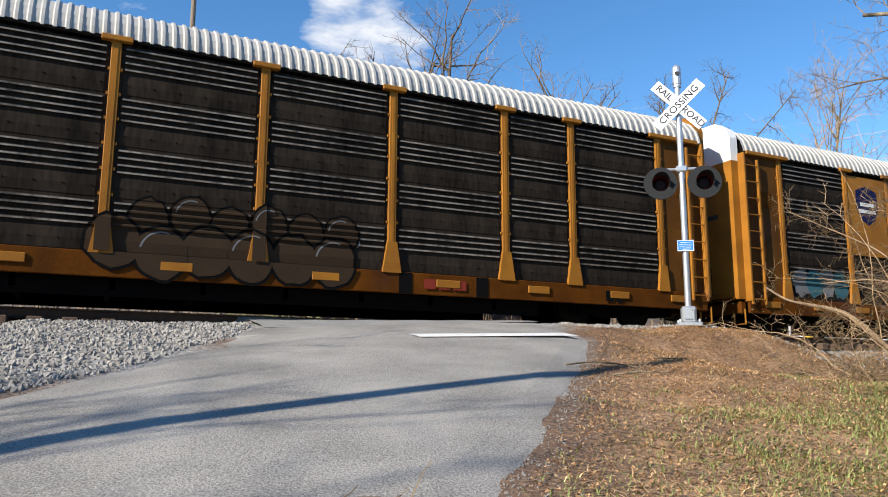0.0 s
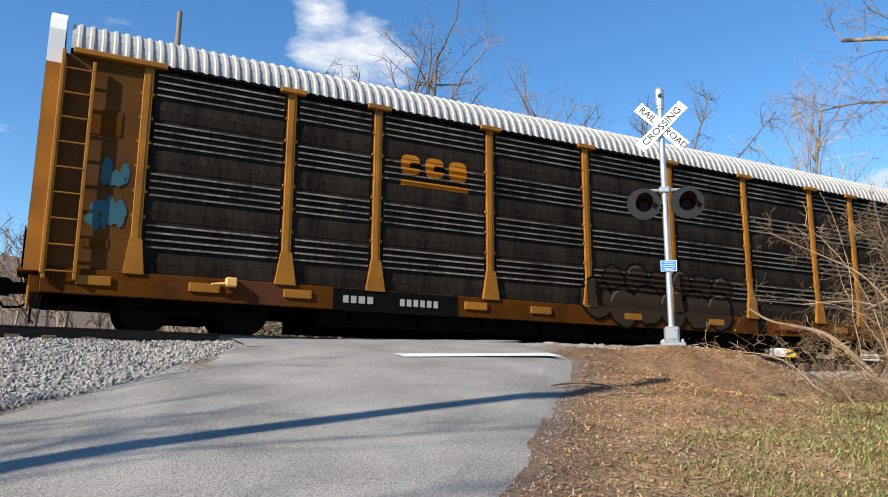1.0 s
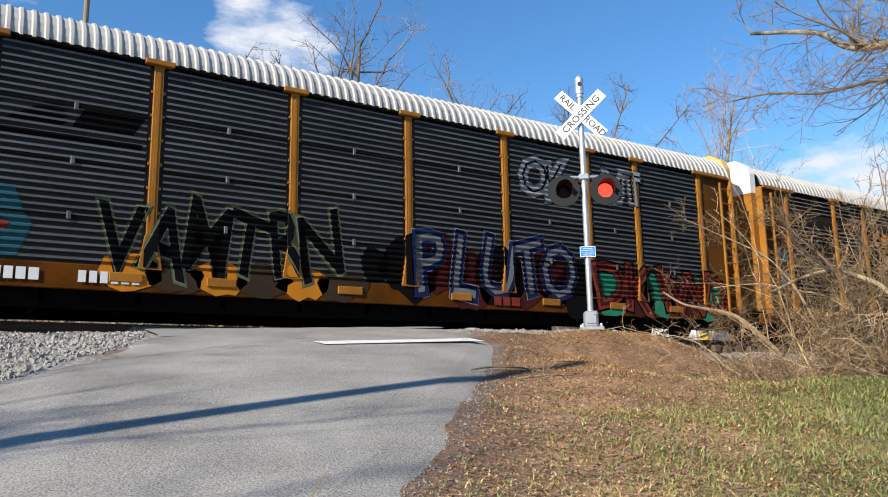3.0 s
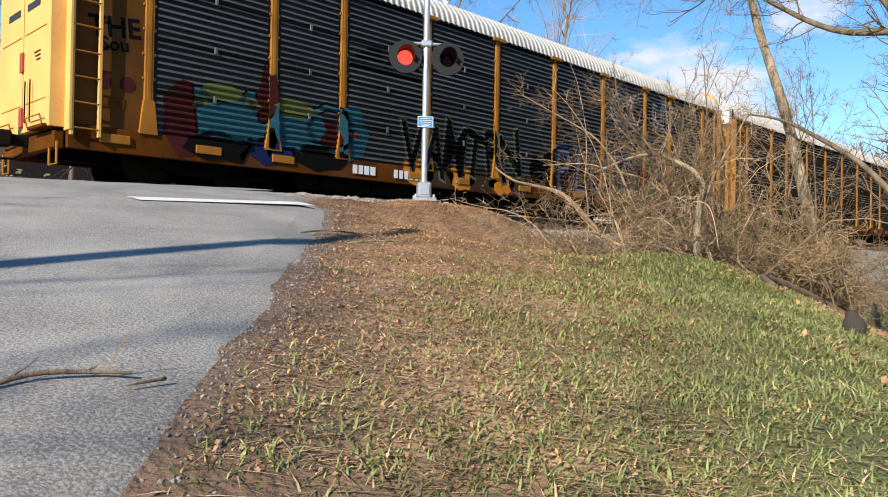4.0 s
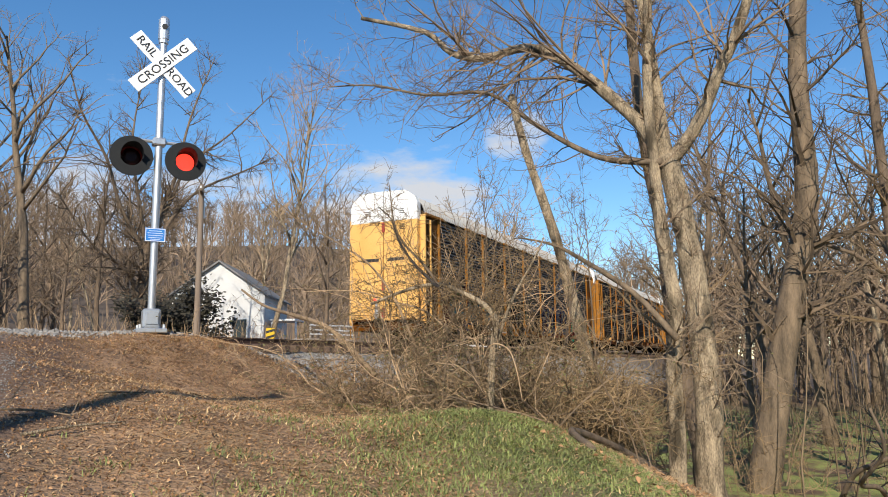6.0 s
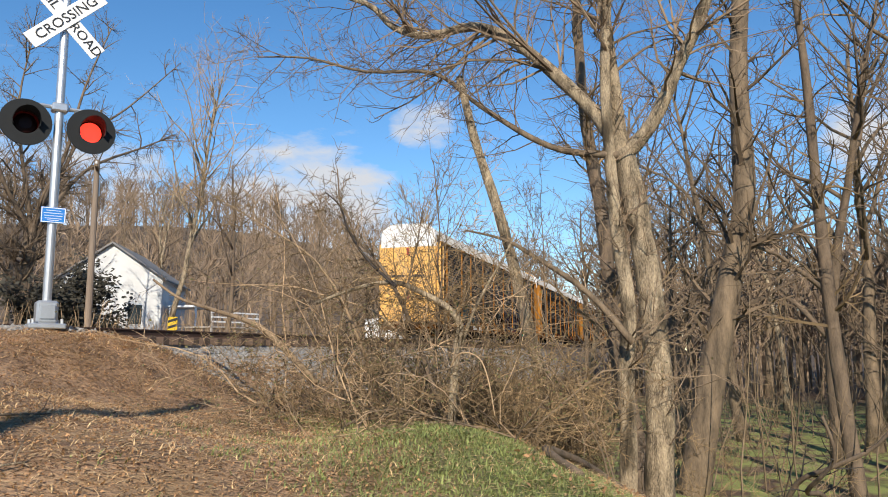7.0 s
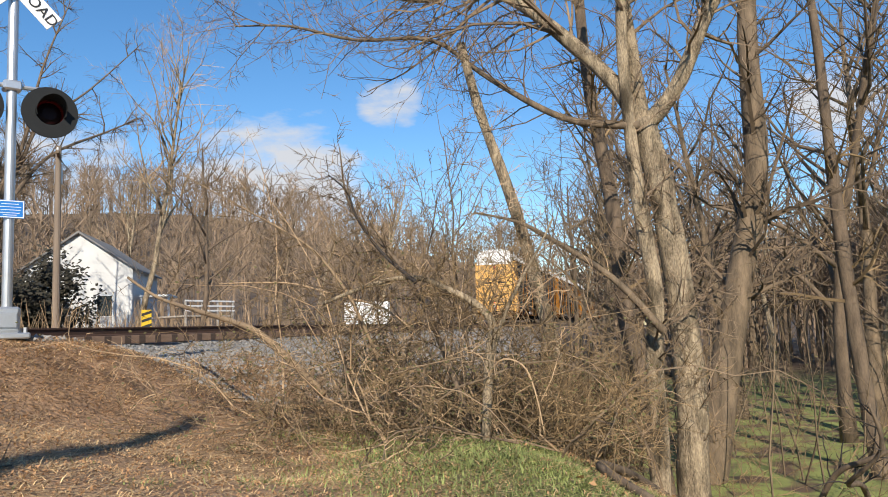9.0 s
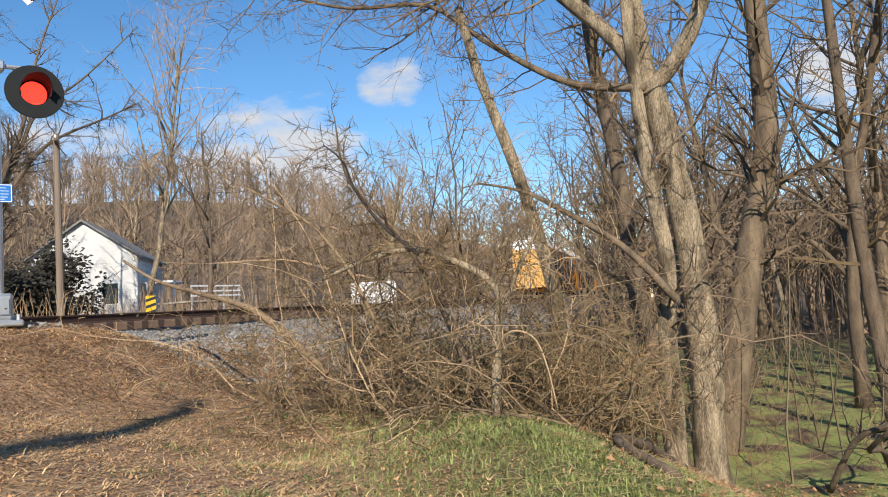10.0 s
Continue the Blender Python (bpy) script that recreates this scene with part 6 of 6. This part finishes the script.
def sprayed(car, prof, word, x, z, size, wide, mats, name="spray_lettering", slant=0.0):
    """Lettering in layers: a wide outline first, then narrower ones."""
    rng = random.Random(len(word) * 7 + int(x * 10))
    pitch = 0.68 * size * wide
    for i, letter in enumerate(word):
        place = Matrix(((wide, 0, slant, x + (i - (len(word) - 1) / 2) * pitch), (0, 1, 0, 0), (0, 0, 1, z + rng.uniform(-0.05, 0.05) * size), (0, 0, 0, 1)))
        place = place @ pose(0, 0, 0, 0, rng.uniform(-13, 13), 0) @ Matrix.Diagonal((rng.uniform(1.0, 1.25), 1, rng.uniform(0.95, 1.12), 1))
        for k, (mat, grow) in enumerate(mats):
            me = lettering(letter, size, 0.0, grow * size, 2)
            me.transform(place)
            part(name, lay_on_side(me, prof, k + 1 + 0.3 * (i % 2)), PAINT[mat], car, "spray-painted letter in " + mat)


def sprayed_shape(car, prof, outline, mat, layer=1, name="spray_patch"):
    bm = bmesh.new()
    bm.faces.new([bm.verts.new((x, 0, z)) for x, z in outline])
    bmesh.ops.triangulate(bm, faces=bm.faces[:])
    me = bpy.data.meshes.new("patch")
    bm.to_mesh(me)
    bm.free()
    part(name, lay_on_side(me, prof, layer), PAINT[mat], car, "patch of %s spray paint" % mat)


def blob(rng, x, z, w, h, n=18, rough=0.18):
    return [(x + w * math.cos(a) * (1 + rng.uniform(-rough, rough)), z + h * math.sin(a) * (1 + rng.uniform(-rough, rough))) for a in [2 * math.pi * k / n for k in range(n)]][::1]


def bars(car, x, z, widths, height, mat, gap=0.05, y=-HALF - 0.05):
    for w in widths:
        m = Mesh()
        m.box(x, x + w, y - 0.004, y, z, z + height)
        part("marking_bar", m, mat, car)
        x += w + gap


def paint_last_car():
    car, prof, rng = last_car, prof_c, random.Random(5)
    # large blue piece
    for k in range(7):
        sprayed_shape(car, prof, blob(rng, 12.4 + 0.8 * k, 1.2 + rng.uniform(-0.2, 0.3), 0.7, 0.7), "wine" if k % 3 else "black", 1)
    sprayed(car, prof, "PLUTO", 14.75, 1.4, 1.85, 0.74, (("white", 0.07), ("navy", 0.06), ("silver", 0.0)), slant=0.05)
    # red piece
    for k in range(5):
        sprayed_shape(car, prof, blob(rng, 18.3 + 0.95 * k, 1.1, 0.72, 0.6), "wine" if k % 2 else "green", 1)
    sprayed(car, prof, "DKIWO", 20.3, 1.2, 1.65, 0.9, (("black", 0.065), ("red", 0.032), ("wine", -0.02)), slant=-0.08)
    # white throw-ups high on the side
    sprayed(car, prof, "OK", 16.3, 3.7, 1.2, 0.85, (("black", 0.1), ("silver", 0.085), ("white", 0.06), ("black", -0.022)), slant=0.12)
    sprayed(car, prof, "UT", 18.95, 3.85, 1.1, 0.9, (("black", 0.1), ("silver", 0.085), ("white", 0.06), ("black", -0.022)), slant=-0.1)
    # green and yellow piece
    for k in range(6):
        sprayed_shape(car, prof, blob(rng, 6.8 + 0.8 * k, 0.85, 0.55, 0.34), "rust" if k % 2 else "orange", 1)
    sprayed(car, prof, "VAMTRN", 8.5, 1.45, 1.75, 0.63, (("lime", 0.05), ("silver", 0.03), ("black", 0.016)))
    # many-coloured piece at the rear
    for k, (x, z, w, h, c) in enumerate(((0.75, 1.35, 0.55, 0.7, "wine"), (1.6, 1.75, 0.75, 0.32, "lime"), (1.7, 1.35, 0.8, 0.4, "teal"), (2.5, 1.7, 0.3, 0.85, "wine"), (3.3, 1.5, 0.6, 0.6, "teal"), (3.2, 1.85, 0.5, 0.2, "lime"), (4.1, 1.3, 0.5, 0.5, "wine"), (4.75, 1.55, 0.42, 0.62, "teal"), (1.4, 0.85, 0.7, 0.3, "black"), (2.6, 0.95, 0.6, 0.35, "navy"), (3.9, 0.9, 0.7, 0.28, "black"))):
        sprayed_shape(car, prof, blob(rng, x, z, w, h, 14, 0.25), c, 1 + k % 3)
    sprayed(car, prof, "MAO", 2.9, 1.45, 1.5, 1.25, (("black", 0.012), ("teal", -0.012)))
    for k in range(2):
        sprayed_shape(car, prof, blob(rng, 4.66 + 0.2 * k, 1.5, 0.07, 0.08, 10, 0.1), "red", 4)
    sprayed_shape(car, prof, blob(rng, 11.6, 1.3, 0.35, 0.4), "black", 1)
    # black slanting mark high on one bay
    for k in range(4):
        sprayed_shape(car, prof, [(4.75 + 0.18 * k, 3.3 + 0.11 * k), (5.6, 3.3 + 0.11 * k), (5.68, 3.36 + 0.11 * k), (4.85 + 0.18 * k, 3.36 + 0.11 * k)], "black", 1, "plain_mark")
    sprayed_shape(car, prof, [(5.75, 3.3), (6.75, 3.3), (6.95, 3.66), (5.95, 3.66)], "black", 1, "plain_mark")
    sprayed_shape(car, prof, [(4.65, 3.05), (6.9, 3.05), (6.9, 3.14), (4.65, 3.14)], "black", 1, "plain_mark")
    # words on the yellow end bay
    for word, z, s in (("THE", 2.72, 0.5), ("Sou", 2.42, 0.34)):
        me = lettering(word, s, 0.001, 0.02 * s)
        me.transform(pose(-0.62, -HALF + 0.006, z, 0, -6, 0))
        part("scrawl", me, PAINT["black"], car, "black scrawled word")
    for x, mat in ((-0.8, "wine"), (-0.38, "wine")):
        m = Mesh()
        m.tube([(x, -HALF + 0.01, 1.75), (x, -HALF + 0.004, 1.75)], [0.14, 0.14], 18)
        part("round_mark", m, PAINT[mat], car)
    bars(car, 4.75, 0.62, (0.13, 0.13, 0.14, 0.15), 0.2, WHITE_PAINT, 0.04)
    bars(car, 6.0, 0.62, (0.12,) * 6, 0.2, WHITE_PAINT, 0.05)
    bars(car, 14.6, 0.6, (0.2, 0.2, 0.24), 0.2, PAINT["red"], 0.05)
    # small marks on the end doors
    for y, z in ((-0.75, 4.3), (-0.75, 2.2), (0.7, 4.9), (-0.7, 4.9)):
        for k in range(3):
            m = Mesh()
            m.box(-1.666, -1.66, y - 0.16, y + 0.16 - 0.06 * k, z - 0.07 * k, z - 0.07 * k + 0.03)
            part("marking_bar", m, PAINT["rust"], car)
    # end-of-train device on the coupler
    m = Mesh()
    m.box(-2.22, -2.08, -0.07, 0.07, 0.86, 1.3, 0.03)
    m.box(-2.22, -2.14, -0.04, 0.04, 1.3, 1.62, 0.015)
    dev = part("end_of_train_device", m, MAST_METAL, car, "silver tail device on the coupler")
    m = Mesh()
    m.tube([(-2.26, 0, 1.55), (-2.3, 0, 1.55)], [0.06, 0.05], 14)
    part("tail_lamp", m, LENS_LIT, dev, "glowing red tail lamp")
    m = Mesh()
    m.tube([(-2.18, 0.0, 0.98), (-2.2, 0.15, 0.7), (-2.12, 0.28, 0.5), (-2.05, 0.3, 0.55)], [0.02] * 4, 6)
    part("air_hose", m, BLACK_STEEL, car)


def paint_brown_car():
    car, prof, rng = second_car, prof_b, random.Random(8)
    # bubble letters: dull fill with black edges
    row = [(10.5 + 0.7 * k, 1.58 + rng.uniform(-0.06, 0.08), 0.33, 0.36) for k in range(6)] + [(9.95 + 0.78 * k, 1.0 + rng.uniform(-0.08, 0.12), 0.43, 0.46) for k in range(6)]
    for k, (x, z, rx, rz) in enumerate(row):
        o = blob(rng, x, z, rx, rz, 20, 0.08)
        big = [(x + (p - x) * 1.13, z + (q - z) * 1.12) for p, q in o]
        base = 1 if k < 6 else 4
        sprayed_shape(car, prof, big, "black", base + 0.5 * (k % 2))
        sprayed_shape(car, prof, o, "rust", base + 1 + 0.5 * (k % 2))
        if k % 2:
            glint = [(x + rx * 0.86 * math.cos(a), z + rz * 0.86 * math.sin(a)) for a in np.linspace(1.2, 2.9, 9)] + [(x + rx * 0.78 * math.cos(a), z + rz * 0.8 * math.sin(a)) for a in np.linspace(2.9, 1.2, 9)]
            sprayed_shape(car, prof, glint, "silver", base + 2)
    sprayed(car, prof, "TB", 14.1, 1.5, 0.6, 0.8, (("silver", -0.01),))
    # plain orange shapes with a bar under them
    for k, x in enumerate((5.22, 5.78, 6.34)):
        out = [(x + 0.22 * math.copysign(abs(math.cos(a)) ** 0.6, math.cos(a)), 3.62 + 0.22 * math.copysign(abs(math.sin(a)) ** 0.6, math.sin(a))) for a in [2 * math.pi * i / 20 for i in range(20)]]
        sprayed_shape(car, prof, out, "orange", 2, "plain_mark")
        if k < 2:
            sprayed_shape(car, prof, [(x - 0.02, 3.56), (x + 0.23, 3.56), (x + 0.23, 3.68), (x - 0.02, 3.68)], "black", 3, "plain_mark")
    sprayed_shape(car, prof, [(5.0, 3.17), (6.6, 3.17), (6.6, 3.28), (5.0, 3.28)], "orange", 2, "plain_mark")
    # dark number plate on the sill, the characters as bars
    m = Mesh()
    m.box(3.6, 6.3, -HALF - 0.042, -HALF - 0.03, 0.5, 0.92)
    part("number_plate", m, PAINT["black"], car)
    bars(car, 3.8, 0.64, (0.11, 0.11, 0.13, 0.12), 0.14, ROOF_STEEL, 0.05)
    bars(car, 5.0, 0.64, (0.1,) * 6, 0.14, ROOF_STEEL, 0.05)
    for x in (15.35, 17.1):
        m = Mesh()
        m.box(x - 0.14, x + 0.14, -HALF - 0.042, -HALF - 0.03, 0.5, 0.92)
        part("number_plate", m, PAINT["black"], car)
    bars(car, 15.75, 0.62, (0.26, 0.26, 0.3), 0.2, PAINT["red"], 0.07)
    bars(car, 20.3, 0.58, (0.22, 0.2), 0.24, PAINT["black"], 0.05)
    # blue paint on the closed end bay
    for k in range(9):
        o = blob(rng, -0.5 + rng.uniform(-0.25, 0.3), 2.2 + rng.uniform(-0.6, 0.5), rng.uniform(0.05, 0.17), rng.uniform(0.08, 0.25), 16, 0.25)
        m = Mesh()
        m.prism(o, "y", -HALF + 0.004 - 0.001 * k, -HALF + 0.012)
        part("spray_patch", m, PAINT["blue"], car, "patch of faded blue paint")
    # hand brake on the sill
    m = Mesh()
    m.box(1.55, 1.75, -HALF - 0.16, -HALF - 0.03, 0.78, 0.95, 0.02)
    m.tube([(1.3, -HALF - 0.12, 0.8), (1.55, -HALF - 0.12, 0.83)], [0.025, 0.03], 8)
    part("sill_fitting", m, YELLOW_BRIGHT, car)


def paint_third_car():
    car, prof = third_car, prof_b
    m = Mesh()
    m.box(2.7, 4.32, -HALF - 0.03, -HALF - 0.014, 2.3, 4.6, 0.005)
    plate = part("crest_panel", m, YELLOW, car)
    m = Mesh()
    m.prism([(3.05, 4.2), (3.5, 4.35), (3.95, 4.2), (3.98, 3.7), (3.8, 3.35), (3.5, 3.2), (3.2, 3.35), (3.02, 3.7)], "y", -HALF - 0.036, -HALF - 0.03)
    part("crest", m, PAINT["navy"], plate, "plain dark blue shield")
    bars(car, 3.2, 3.75, (0.6,), 0.1, WHITE_PAINT, y=-HALF - 0.037)
    bars(car, 3.15, 3.55, (0.7,), 0.1, WHITE_PAINT, y=-HALF - 0.037)
    rng = random.Random(4)
    for k in range(4):
        sprayed_shape(car, prof, blob(rng, 0.6 + 0.5 * k, 1.4, 0.32, 0.4), "blue" if k % 2 else "silver", 1 + k % 2)


paint_last_car()
paint_brown_car()
paint_third_car()


# ---- what moves ----
def flashing(first_on, late=0.0, period=1.33):
    """Turns of a lamp's lens: it shows its lit side for half of each period."""
    rows, t, turn = [(0.0, 180)], first_on, 180
    while t < 9.9:
        wait = late if len(rows) == 1 else 0.0
        for k in range(1, 4):
            rows.append((t + wait + 0.0334 * (k - 1), turn - 0.0 if k == 1 else turn - 60 * (k - 1)))
        turn -= 180
        rows.append((t + wait + 0.1002, turn))
        t += period / 2
    if rows[-1][0] < 10.0:
        rows.append((10.0, turn))
    return [(t, pose(0, 0, 0, 0, 0, a)) for t, a in rows]


def motions():
    for k, car in enumerate((last_car, second_car, third_car, fourth_car)):
        walk(car, car_rows(k))
    for k, axle in enumerate(axles_c + axles_b):
        x, y, z = axle.location
        walk(axle, [(f / 30, pose(x, y, z, 0, f / 30 * 10.5 / 0.455 * 57.2958, 0)) for f in range(301)])
    walk(lens_right, flashing(1.40, 0.27))
    walk(lens_left, flashing(2.065))


motions()
